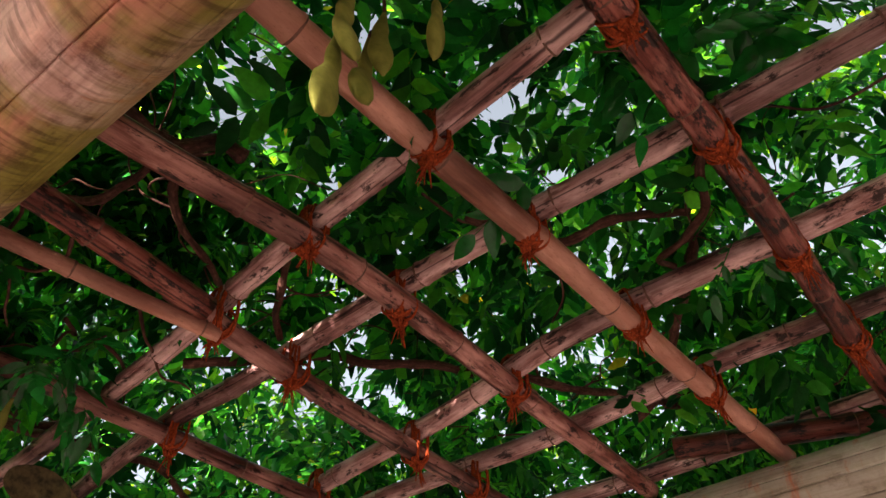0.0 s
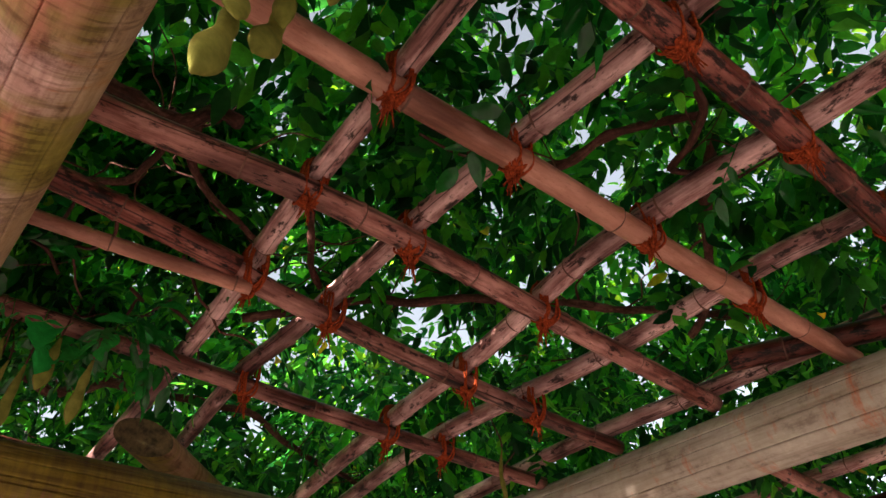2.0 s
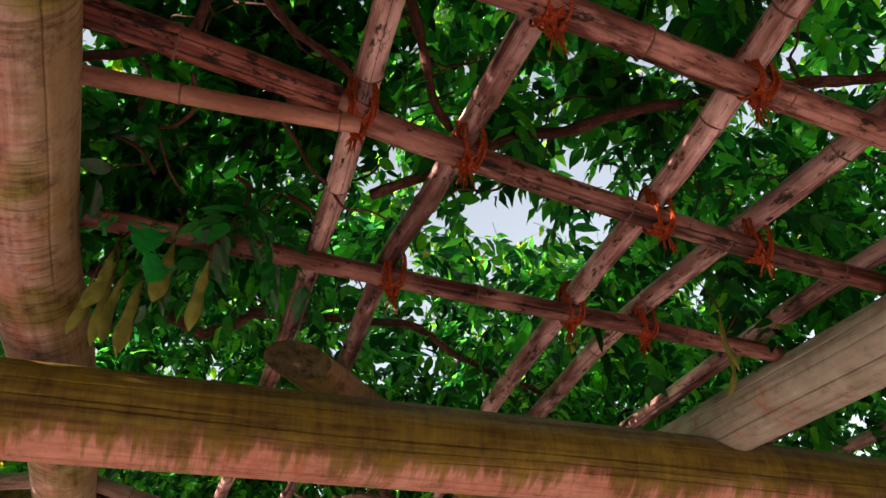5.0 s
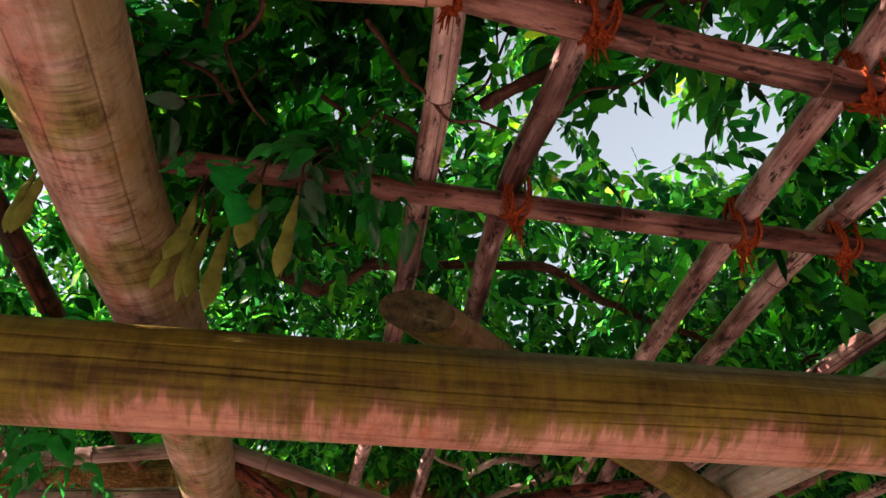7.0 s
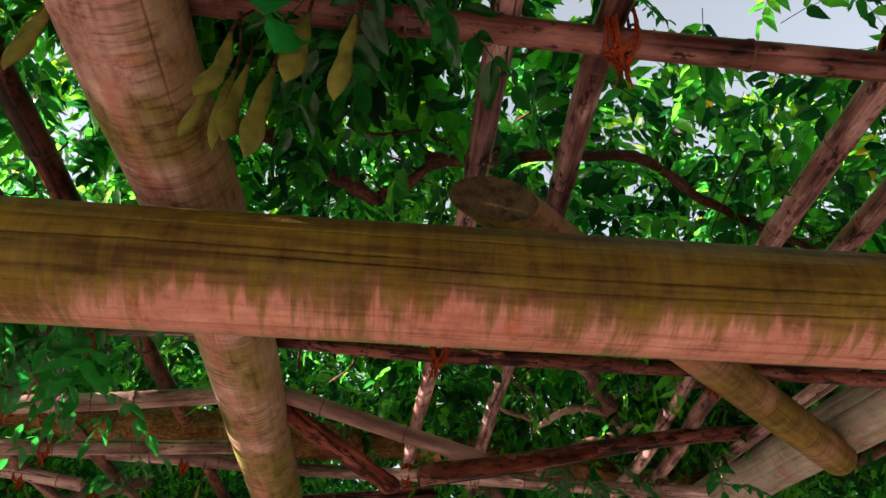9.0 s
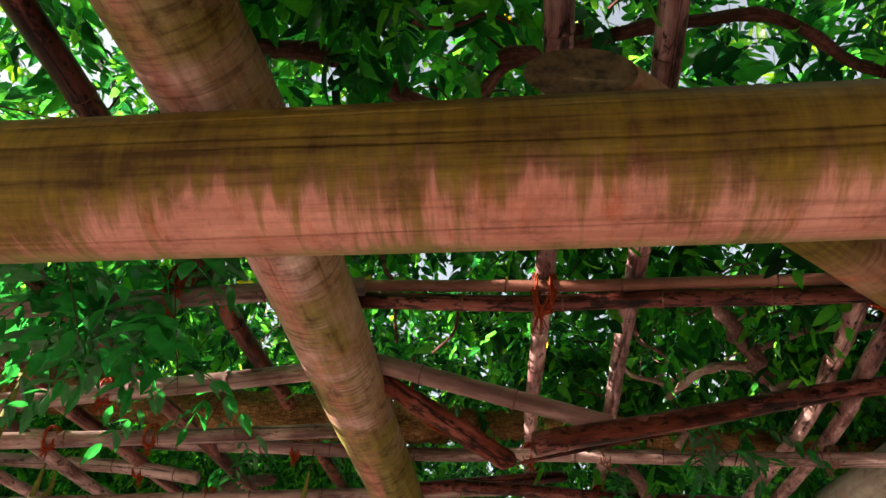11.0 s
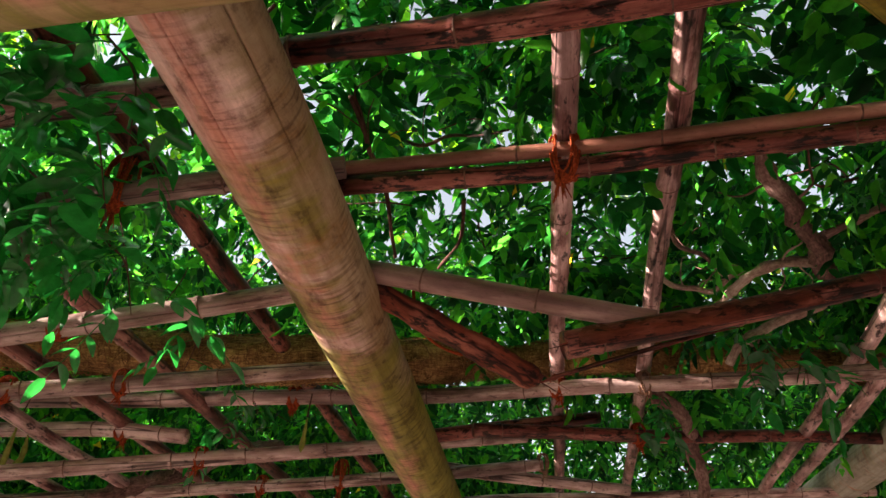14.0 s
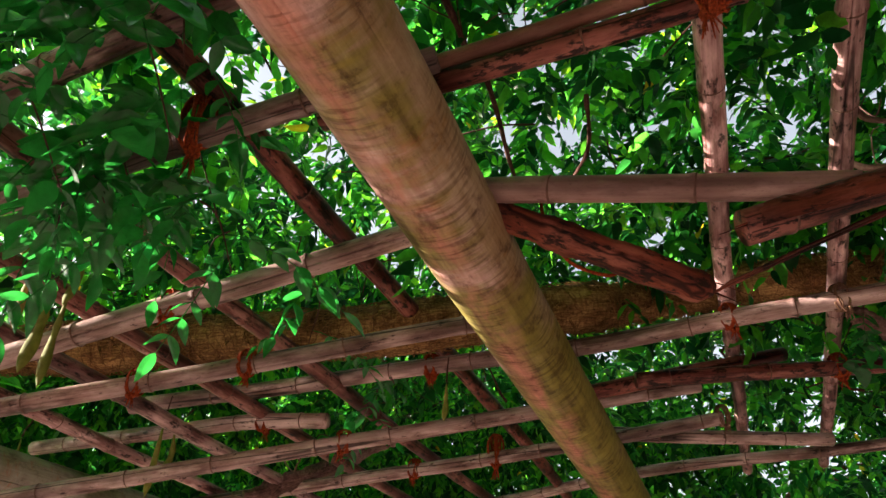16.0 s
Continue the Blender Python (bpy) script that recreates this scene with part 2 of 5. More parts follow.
def bark(name, dark, mid, pale):
    """Vine bark: furrows that run along the stem and twist, cracked scales and dusty ridges."""
    m, n, l, p = material(name)
    g, _, _ = grain_vec(n, l)
    furrow = noise_at(n, l, g, 1.0, 6, (30, 220, 220), 0.7)
    scale = noise_at(n, l, g, 1.0, 5, (110, 90, 90), 0.65)
    cloud = noise_at(n, l, g, 1.0, 3, (9, 12, 12), 0.5)
    c = ramp(n, [(0.38, dark), (0.50, mid), (0.63, pale)])
    l.new(blend(n, l, 0.35, blend(n, l, 0.4, furrow, scale), cloud), c.inputs[0])
    l.new(c.outputs[0], p.inputs["Base Color"])
    p.inputs["Roughness"].default_value, p.inputs["Specular IOR Level"].default_value = 0.8, 0.2
    bump(n, l, p, blend(n, l, 0.5, furrow, scale), 0.9, 0.004)
    return m


BARK = bark("vine_bark", (0.014, 0.005, 0.004), (0.065, 0.022, 0.016), (0.19, 0.085, 0.065))
BARK_MID = bark("grey_vine_bark", (0.03, 0.013, 0.011), (0.15, 0.072, 0.062), (0.36, 0.22, 0.20))
BARK_PALE = bark("pale_vine_bark", (0.09, 0.045, 0.035), (0.30, 0.18, 0.15), (0.52, 0.37, 0.33))
POD = plain("velvet_pod_skin", (0.10, 0.10, 0.016), (0.20, 0.185, 0.038), 45, 0.8, 0.002, 0.15)
SOIL = plain("sandy_soil", (0.19, 0.15, 0.13), (0.27, 0.22, 0.195), 3.0, 0.95, 0.01, 0.2)


def coir(name):
    """Matted brown fibre: long strands laid round the trunk, lighter where they stand off it."""
    m, n, l, p = material(name)
    g, _, _ = grain_vec(n, l, 0.0)
    strand = noise_at(n, l, g, 1.0, 6, (260, 40, 40), 0.75)
    along = noise_at(n, l, g, 1.0, 6, (34, 210, 210), 0.75)
    clump = noise_at(n, l, g, 1.0, 3, (7, 16, 16), 0.5)
    c = ramp(n, [(0.40, (0.022, 0.009, 0.004)), (0.49, (0.20, 0.09, 0.034)), (0.60, (0.58, 0.32, 0.13))])
    l.new(blend(n, l, 0.3, blend(n, l, 0.65, strand, along), clump), c.inputs[0])
    l.new(c.outputs[0], p.inputs["Base Color"])
    p.inputs["Roughness"].default_value, p.inputs["Specular IOR Level"].default_value = 0.9, 0.15
    bump(n, l, p, blend(n, l, 0.6, strand, along), 1.0, 0.006)
    return m


COIR = coir("coir_fibre")


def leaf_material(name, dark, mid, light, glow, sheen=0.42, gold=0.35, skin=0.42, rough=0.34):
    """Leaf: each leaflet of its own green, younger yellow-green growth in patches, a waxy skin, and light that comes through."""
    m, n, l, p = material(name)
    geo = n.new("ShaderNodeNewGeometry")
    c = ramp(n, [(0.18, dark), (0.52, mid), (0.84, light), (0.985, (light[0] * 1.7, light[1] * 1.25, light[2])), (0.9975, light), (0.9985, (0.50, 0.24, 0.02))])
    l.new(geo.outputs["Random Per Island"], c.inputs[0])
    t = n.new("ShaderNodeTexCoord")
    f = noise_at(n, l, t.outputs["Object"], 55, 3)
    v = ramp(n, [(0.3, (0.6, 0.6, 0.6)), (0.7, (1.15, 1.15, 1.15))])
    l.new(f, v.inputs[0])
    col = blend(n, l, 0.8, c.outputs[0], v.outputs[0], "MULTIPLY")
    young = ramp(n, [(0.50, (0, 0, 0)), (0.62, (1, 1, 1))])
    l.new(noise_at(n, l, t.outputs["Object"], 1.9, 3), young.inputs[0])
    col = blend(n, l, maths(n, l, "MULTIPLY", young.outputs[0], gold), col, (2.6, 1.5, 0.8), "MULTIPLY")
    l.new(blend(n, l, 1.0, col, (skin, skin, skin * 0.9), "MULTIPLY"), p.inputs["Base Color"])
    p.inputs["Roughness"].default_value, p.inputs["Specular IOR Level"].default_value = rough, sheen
    tr = n.new("ShaderNodeBsdfTranslucent")
    l.new(blend(n, l, 1.0, col, glow, "MULTIPLY"), tr.inputs[0])
    add = n.new("ShaderNodeMixShader")
    add.inputs[0].default_value = 0.54
    l.new(p.outputs[0], add.inputs[1])
    l.new(tr.outputs[0], add.inputs[2])
    l.new(add.outputs[0], n["Material Output"].inputs[0])
    return m


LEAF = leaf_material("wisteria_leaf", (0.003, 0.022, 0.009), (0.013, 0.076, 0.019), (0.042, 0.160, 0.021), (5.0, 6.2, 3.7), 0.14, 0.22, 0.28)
# lighter, yellower copy of LEAF: sunlight on the top leaves put into the colour
LEAF_TOP = leaf_material("wisteria_leaf_sun_tint", (0.004, 0.030, 0.014), (0.016, 0.085, 0.014), (0.06, 0.17, 0.012), (4.4, 4.8, 2.4), 0.2, 0.7)
LEAF_CLIMBER = leaf_material("climber_leaf", (0.010, 0.14, 0.030), (0.014, 0.18, 0.038), (0.02, 0.22, 0.045), (2.6, 3.2, 2.6), 0.35, 0.0, 1.4)
LEAF_NEAR = leaf_material("wisteria_leaf_near", (0.004, 0.036, 0.014), (0.010, 0.100, 0.022), (0.024, 0.16, 0.024), (2.6, 3.3, 2.3), 0.8, 0.0, 0.7, 0.2)


# ---- mesh helpers ----
def mesh_of(name, verts, faces, mat, grain=None, smooth=True):
    me = bpy.data.meshes.new(name)
    me.from_pydata([tuple(v) for v in verts], [], faces)
    if smooth:
        me.polygons.foreach_set("use_smooth", [True] * len(me.polygons))
    if grain is not None:
        a = me.attributes.new("grain", "FLOAT_VECTOR", "POINT")
        a.data.foreach_set("vector", np.asarray(grain, float).ravel())
    me.materials.append(mat)
    me.update()
    return me


def part(name, me, parent=None, label=""):
    ob = new(name, me)
    if parent is not None:
        ob.parent = parent
    return tagged(ob, label)


def empty(name, place=(0, 0, 0)):
    ob = new(name)
    ob.empty_display_size = 0.05
    ob.location = place
    return ob


def spline(pts, step):
    """A smooth run of points through the given ones."""
    p = np.asarray(pts, float)
    if len(p) == 2:
        k = max(2, int(np.linalg.norm(p[1] - p[0]) / step) + 1)
        return p[0] + np.linspace(0, 1, k)[:, None] * (p[1] - p[0])
    q = np.vstack([2 * p[0] - p[1], p, 2 * p[-1] - p[-2]])
    out = []
    for i in range(1, len(q) - 2):
        k = max(2, int(np.linalg.norm(q[i + 1] - q[i]) / step) + 1)
        for t in np.linspace(0, 1, k, endpoint=False):
            a, b, c, e = q[i - 1], q[i], q[i + 1], q[i + 2]
            out.append(0.5 * (2 * b + (c - a) * t + (2 * a - 5 * b + 4 * c - e) * t * t + (3 * b - a - 3 * c + e) * t**3))
    out.append(p[-1])
    return np.array(out)


def sweep(path, radius, seg=16, caps=True, shape=None, closed=False, angles=None):
    """A tube along path. radius: number or array; shape(s, angle) multiplies it. Angle 0 lies sideways, 90 degrees up."""
    path = np.asarray(path, float)
    n = len(path)
    tang = np.gradient(path, axis=0)
    if closed:
        tang = np.roll(path, -1, 0) - np.roll(path, 1, 0)
    tang /= np.linalg.norm(tang, axis=1)[:, None] + 1e-12
    s = np.r_[0, np.cumsum(np.linalg.norm(np.diff(path, axis=0), axis=1))]
    rad = np.broadcast_to(radius, (n,)).astype(float)
    up = np.array([0, 0, 1.0]) if abs(tang[0][2]) < 0.9 else np.array([1.0, 0, 0])
    ang = np.arange(seg) / seg * 2 * np.pi
    verts, grain = [], []
    side = None
    for i in range(n):
        u = up - tang[i] * (up @ tang[i])
        if np.linalg.norm(u) < 0.2 and side is not None:
            u = side
        u = u / np.linalg.norm(u)
        side = u
        w = np.cross(tang[i], u)
        if angles is not None:
            ang = angles(s[i])
        r = rad[i] * (shape(s[i], ang) if shape else np.ones(seg))
        verts.append(path[i] + r[:, None] * (np.cos(ang)[:, None] * w + np.sin(ang)[:, None] * u))
        grain.append(np.stack([np.full(seg, s[i]), rad[i] * np.cos(ang), rad[i] * np.sin(ang)], 1))
    verts, grain = np.concatenate(verts), np.concatenate(grain)
    faces = []
    for i in range(n if closed else n - 1):
        a, b = i * seg, ((i + 1) % n) * seg
        faces += [(a + k, a + (k + 1) % seg, b + (k + 1) % seg, b + k) for k in range(seg)]
    if caps and not closed:
        faces += [tuple(range(seg - 1, -1, -1)), tuple(range((n - 1) * seg, n * seg))]
    return verts, faces, grain


def join(pieces):
    v, f, g, k = [], [], [], 0
    for a, b, c in pieces:
        v.append(a), g.append(c)
        f += [tuple(i + k for i in q) for q in b]
        k += len(a)
    return np.concatenate(v), f, np.concatenate(g)


rng = np.random.default_rng(11)
POLES = []          # the line and radius of each pole, for the lashings


def bamboo_pole(pts, r, mat, label, taper=0.1, gap=0.26, name="bamboo_pole"):
    """A culm through the given points, with swollen nodes, each with its dark ring, and long open splits where it has dried."""
    r = r * 0.88
    base = spline(pts, 0.03)
    POLES.append((base, r))
    s = np.r_[0, np.cumsum(np.linalg.norm(np.diff(base, axis=0), axis=1))]
    at, x = [], rng.uniform(0.05, gap)
    while x < s[-1] - 0.03:
        at.append(x)
        x += gap * rng.uniform(0.8, 1.2)
    extra = np.concatenate([np.array([-0.014, -0.007, -0.003, 0, 0.003, 0.008, 0.016]) + a for a in at]) if at else np.array([])
    ss = np.unique(np.clip(np.r_[s, extra], 0, s[-1]))
    ss = ss[np.r_[True, np.diff(ss) > 5e-4]]
    path = np.stack([np.interp(ss, s, base[:, k]) for k in range(3)], 1)
    wob = np.array([noise.noise_vector((v * 2.2, r * 900, len(label))) for v in ss]) * 0.006
    path = path + wob
    rad = r * (1 - taper * (ss / s[-1] - 0.5))
    for a in at:
        rad = rad * (1 + 0.085 * np.exp(-((ss - a) / 0.0055) ** 2) - 0.05 * np.exp(-((ss - a - 0.009) / 0.004) ** 2))
    off = rng.uniform(0, 9)
    gs = np.random.default_rng(len(POLES))
    splits = []
    for where in (gs.uniform(215, 262), gs.uniform(278, 325)):
        lo = gs.uniform(0, max(0.1, s[-1] - 0.8))
        splits.append((radians(where), lo, lo + gs.uniform(0.5, 1.7), gs.uniform(0.16, 0.34)))
    if mat in (BAMBOO_TAN, BAMBOO_SMOOTH):
        splits = []
    ring, depth, owner = list(np.arange(18) / 18 * 2 * np.pi), [0.0] * 18, [-1] * 18
    for k, (c, *_) in enumerate(splits):
        keep = [i for i, a in enumerate(ring) if owner[i] >= 0 or abs(a - c) > 0.17]
        ring, depth, owner = [ring[i] for i in keep], [depth[i] for i in keep], [owner[i] for i in keep]
        ring += [c - 0.12, c - 0.07, c, c + 0.07, c + 0.12]
        depth += [0, 0.12, 1.0, 0.12, 0]
        owner += [k] * 5
    order = np.argsort(ring)
    ring, depth, owner = np.array(ring)[order], np.array(depth)[order], np.array(owner)[order]

    def angles(q):
        a = ring.copy()
        for k, (c, *_) in enumerate(splits):
            a = a + np.exp(-(((ring - c) / 0.35) ** 2)) * 0.11 * noise.noise((q * 2.0, c * 5, off))
        return a

    def shape(q, a):
        k = 1 + 0.025 * np.sin(2 * a + off + q) + 0.015 * np.sin(5 * a + off * 2 + 3 * q)
        for i, (c, lo, hi, deep) in enumerate(splits):
            if lo < q < hi:
                k = k - deep * min(1, (q - lo) / 0.12, (hi - q) / 0.12) * depth * (owner == i)
        return k

    v, f, g = sweep(path, rad, len(ring), shape=shape, angles=angles)
    ob = tagged(new(name, mesh_of(name, v, f, mat, g)), label, "bamboo pole", "poles of the trellis")
    for a in at:
        k = int(np.argmin(abs(ss - a - 0.004)))
        k = min(max(k, 1), len(ss) - 2)
        t = path[k + 1] - path[k - 1]
        t = t / np.linalg.norm(t)
        rv, rf, rg = sweep([path[k] - t * 0.0022, path[k], path[k] + t * 0.0022], rad[k] * np.array([1.0, 1.045, 1.0]), 18, caps=False)
        part("node_ring", mesh_of("node_ring", rv, rf, NODE, rg), ob)
    return ob


def log(name, pts, r, mat, label, cracks, taper=0.0, seed=1, category="log beam", cut=None):
    """A peeled round log, a little uneven, with long drying cracks sunk into it and sawn ends."""
    path = spline(pts, 0.022)
    s = np.r_[0, np.cumsum(np.linalg.norm(np.diff(path, axis=0), axis=1))]
    rad = r * (1 - taper * (s / s[-1] - 0.5))

    # corners round the log: even ones, and close sets of seven where a crack runs
    base, tag = list(np.arange(72) / 72 * 2 * np.pi), [(-1, 0)] * 72
    gap = 0.0016 / r
    for k, (where, *_) in enumerate(cracks):
        c = radians(where) % (2 * np.pi)
        keep = [i for i, b in enumerate(base) if abs((b - c + np.pi) % (2 * np.pi) - np.pi) > 3.5 * gap]
        base, tag = [base[i] for i in keep], [tag[i] for i in keep]
        base += [(c + m * gap) % (2 * np.pi) for m in (-3, -1.0, -0.45, 0, 0.45, 1.0, 3)]
        tag += [(k, w) for w in (0, 0, 0.75, 1.0, 0.75, 0, 0)]
    order = np.argsort(base)
    base, tag = np.array(base)[order], [tag[i] for i in order]
    which, weight = np.array([t[0] for t in tag]), np.array([t[1] for t in tag])
    seg = len(base)

    def angles(q):
        a = base.copy()
        for where, *_ in cracks:
            c = radians(where)
            off = (base - c + np.pi) % (2 * np.pi) - np.pi
            a = a + np.exp(-(off / 0.3) ** 2) * (0.07 * noise.noise((q * 1.4, where, seed)) + 0.010 * noise.noise((q * 15, where, seed)))
        return a

    def shape(q, a):
        k = 1 + 0.012 * np.sin(2 * a + seed) + np.array([0.018 * noise.noise((q * 1.6, math.cos(v) * 1.3 + seed, math.sin(v) * 1.3)) + 0.006 * noise.noise((q * 7, math.cos(v) * 4, math.sin(v) * 4 + seed)) for v in a])
        for i, (where, lo, hi, depth) in enumerate(cracks):
            if lo < q < hi:
                e = min(1, (q - lo) / 0.10, (hi - q) / 0.10) * (0.7 + 0.6 * noise.noise((q * 3, where, 2.0)))
                k = k - 1.5 * depth * e * weight * (which == i)
        return k

    v, f, g = sweep(path, rad, seg, caps=False, shape=shape, angles=angles)
    if cut is not None:        # the first end is sawn in the plane y = cut
        t = (path[1] - path[0]) / np.linalg.norm(path[1] - path[0])
        shift = ((cut - v[:seg, 1]) / t[1])[:, None] * t
        for i in range(9):
            v[i * seg:(i + 1) * seg] += (1 - i / 9) * shift
    ob = tagged(new(name, mesh_of(name, v, f, mat, g)), label, category)
    for a in (0, len(v) - seg):
        ring = v[a:a + seg]
        mid = ring.mean(0)
        rings = np.concatenate([ring, mid + (ring - mid) * 0.97 , mid + (ring - mid) * 0.5, [mid]])
        q = [(b * seg + k, b * seg + (k + 1) % seg, (b + 1) * seg + (k + 1) % seg, (b + 1) * seg + k) for b in range(2) for k in range(seg)]
        q += [(2 * seg + k, 2 * seg + (k + 1) % seg, 3 * seg) for k in range(seg)]
        part("sawn_end", mesh_of("sawn_end", rings, q, LOG_END, smooth=False), ob, "dark weathered sawn end")
    return ob


# ---- ground ----
bm = bmesh.new()
bmesh.ops.create_grid(bm, x_segments=60, y_segments=60, size=400)
for v in bm.verts:
    v.co.z = 0.02 * noise.noise(v.co * 0.3)
me = bpy.data.meshes.new("ground")
bm.to_mesh(me)
bm.free()
me.materials.append(SOIL)
tagged(new("ground", me), "bare brown soil under the pergola", "ground", kind="structure")

# ---- logs of the pergola ----
log("log_beam", [(-2.6, 1.745, 2.075), (-0.5, 1.743, 2.217), (0.5, 1.743, 2.29), (1.5, 1.742, 2.363), (3.6, 1.74, 2.50)], 0.0966, LOG_BEAM,
    "thick peeled log beam, green with algae, reddish underside", [(352, 0.3, 2.95, 0.055), (344, 2.55, 5.6, 0.05), (16, 1.6, 5.9, 0.05), (322, 3.3, 5.0, 0.035), (333, 2.9, 4.2, 0.03), (279, 0.2, 6.1, 0.07), (40, 2.4, 5.2, 0.05), (120, 1, 4, 0.08)], seed=3)
log("log_rafter", [(0.02, -1.6, 2.27), (-0.053, 0.0, 2.371), (-0.108, 1.0, 2.44), (-0.132, 1.5, 2.462), (-0.105, 1.85, 2.44), (-0.09, 2.3, 2.41), (-0.099, 3.2, 2.366), (-0.11, 5.6, 2.27)], 0.086, LOG_PALE,
    "pale peeled log rafter with fine cross ripples, lying on the beam", [(262, 0.4, 3.0, 0.05), (318, 1.2, 3.2, 0.04), (252, 3.45, 3.78, 0.05), (268, 3.4, 3.85, 0.05), (325, 3.5, 3.9, 0.05), (10, 0, 7, 0.05), (80, 0, 7, 0.08)], seed=8)
log("log_rafter", [(1.566, -1.6, 2.308), (1.568, 0.0, 2.393), (1.574, 1.1, 2.452), (1.58, 2.2, 2.51), (1.59, 5.6, 2.62)], 0.081, LOG_GREY,
    "grey weathered log rafter with long drying cracks", [(165, 0.2, 4.5, 0.06), (190, 1, 5, 0.05), (225, 0.5, 4, 0.07), (140, 2, 6, 0.05), (90, 0, 7, 0.09)], seed=5)
log("corner_brace", [(0.437, 1.765, 2.475), (0.99, 2.21, 2.452), (1.55, 2.66, 2.43)], 0.050, LOG_MOSS,
    "short diagonal log brace with a split, sawn end", [(215, 0, 0.5, 0.12), (110, 0.1, 1.4, 0.06)], seed=6, category="log brace", cut=1.755)
for x, y, h in ((-2.45, 1.745, 2.0), (3.45, 1.735, 2.40), (0.01, -1.5, 2.2), (1.566, -1.5, 2.24), (-0.11, 5.5, 2.2), (1.59, 5.5, 2.55)):
    log("log_post", [(x, y, -0.3), (x, y, h)], 0.09, LOG_GREY, "upright log post that carries the pergola", [], seed=x, category="log post")

# ---- bamboo trellis ----
PINK, DARK = "weathered pinkish bamboo pole with dark blotches, lashed with rope", "old dark red-brown bamboo pole with black blotches"
TAN, GREY = "smooth tan bamboo pole lashed across the trellis", "grey weathered bamboo pole of the trellis"
PALE = "pale dusty bamboo pole of the far bay"
ZQ = 2.57
# poles across, tied below the lengthwise ones
bamboo_pole([(-0.3, 0.14, 2.50), (0.57, 0.14, 2.50), (0.9, 0.148, 2.51), (1.7, 0.165, 2.53)], 0.0275, BAMBOO_DARK, DARK)
bamboo_pole([(-0.3, 0.478, 2.515), (0.34, 0.462, 2.515), (0.76, 0.455, 2.52), (1.60, 0.44, 2.535)], 0.0265, BAMBOO_TAN, TAN)
bamboo_pole([(-0.25, 0.81, 2.52), (0.05, 0.775, 2.515), (0.35, 0.74, 2.515), (0.9, 0.745, 2.525), (1.53, 0.772, 2.54)], 0.0275, BAMBOO, PINK)
bamboo_pole([(-0.6, 0.905, 2.475), (-0.02, 0.947, 2.485), (0.33, 0.985, 2.495)], 0.029, BAMBOO_DARK, DARK, gap=0.4)
bamboo_pole([(0.26, 0.985, 2.502), (0.40, 1.01, 2.502), (0.58, 1.025, 2.503), (0.99, 1.058, 2.51), (1.50, 1.068, 2.525)], 0.0255, BAMBOO, PINK)
bamboo_pole([(-0.7, 1.085, 2.44), (-0.02, 1.042, 2.465), (0.37, 1.002, 2.475)], 0.0175, BAMBOO_TAN, "thin tan bamboo cane lashed under a thicker pole", gap=0.2)
bamboo_pole([(-0.6, 1.45, 2.50), (0.12, 1.45, 2.525), (0.40, 1.435, 2.525), (0.9, 1.415, 2.53), (1.52, 1.395, 2.54)], 0.0245, BAMBOO, PINK)
# lengthwise poles
bamboo_pole([(0.345, -1.3, ZQ), (0.35, 0.17, ZQ), (0.355, 0.5, ZQ), (0.36, 0.8, ZQ), (0.385, 1.28, ZQ), (0.395, 2.0, ZQ), (0.39, 2.42, ZQ), (0.38, 2.8, 2.57), (0.362, 3.5, 2.56), (0.36, 5.2, 2.53)], 0.0255, BAMBOO_GREY, PINK)
bamboo_pole([(0.73, -1.2, ZQ), (0.62, 0.16, ZQ), (0.59, 0.45, ZQ), (0.57, 0.72, ZQ), (0.558, 1.18, ZQ), (0.54, 1.43, ZQ), (0.56, 1.84, ZQ), (0.585, 2.3, ZQ), (0.60, 2.9, 2.57), (0.62, 3.45, 2.56), (0.67, 5.2, 2.54)], 0.0255, BAMBOO_GREY, PINK, taper=0.2)
bamboo_pole([(1.0, -1.2, ZQ), (0.95, -0.02, ZQ), (0.92, 0.28, ZQ), (0.905, 0.6, ZQ), (0.945, 0.92, ZQ), (0.965, 1.36, ZQ), (1.01, 1.97, ZQ), (1.08, 2.5, ZQ), (1.13, 2.8, 2.57), (1.19, 3.3, 2.56), (1.24, 5.0, 2.53)], 0.0265, BAMBOO_GREY, PINK)
bamboo_pole([(1.30, -1.2, 2.585), (1.25, 0.07, 2.585), (1.22, 0.4, 2.585), (1.205, 0.85, 2.585), (1.165, 1.2, 2.585), (1.14, 1.5, 2.585), (1.17, 1.95, 2.585), (1.205, 2.7, 2.575), (1.285, 3.2, 2.57), (1.31, 3.6, 2.56), (1.36, 5.0, 2.54)], 0.0265, BAMBOO_GREY, GREY)
bamboo_pole([(1.66, -0.3, 2.59), (1.55, 0.68, 2.59), (1.50, 1.1, 2.59), (1.475, 1.62, 2.59), (1.45, 3.2, 2.57)], 0.0265, BAMBOO_GREY, GREY)
bamboo_pole([(1.425, 0.64, 2.56), (1.61, 0.24, 2.55), (1.95, -0.5, 2.54)], 0.029, BAMBOO_DARK, "short dark cane with a sawn end, lying over the rafter")
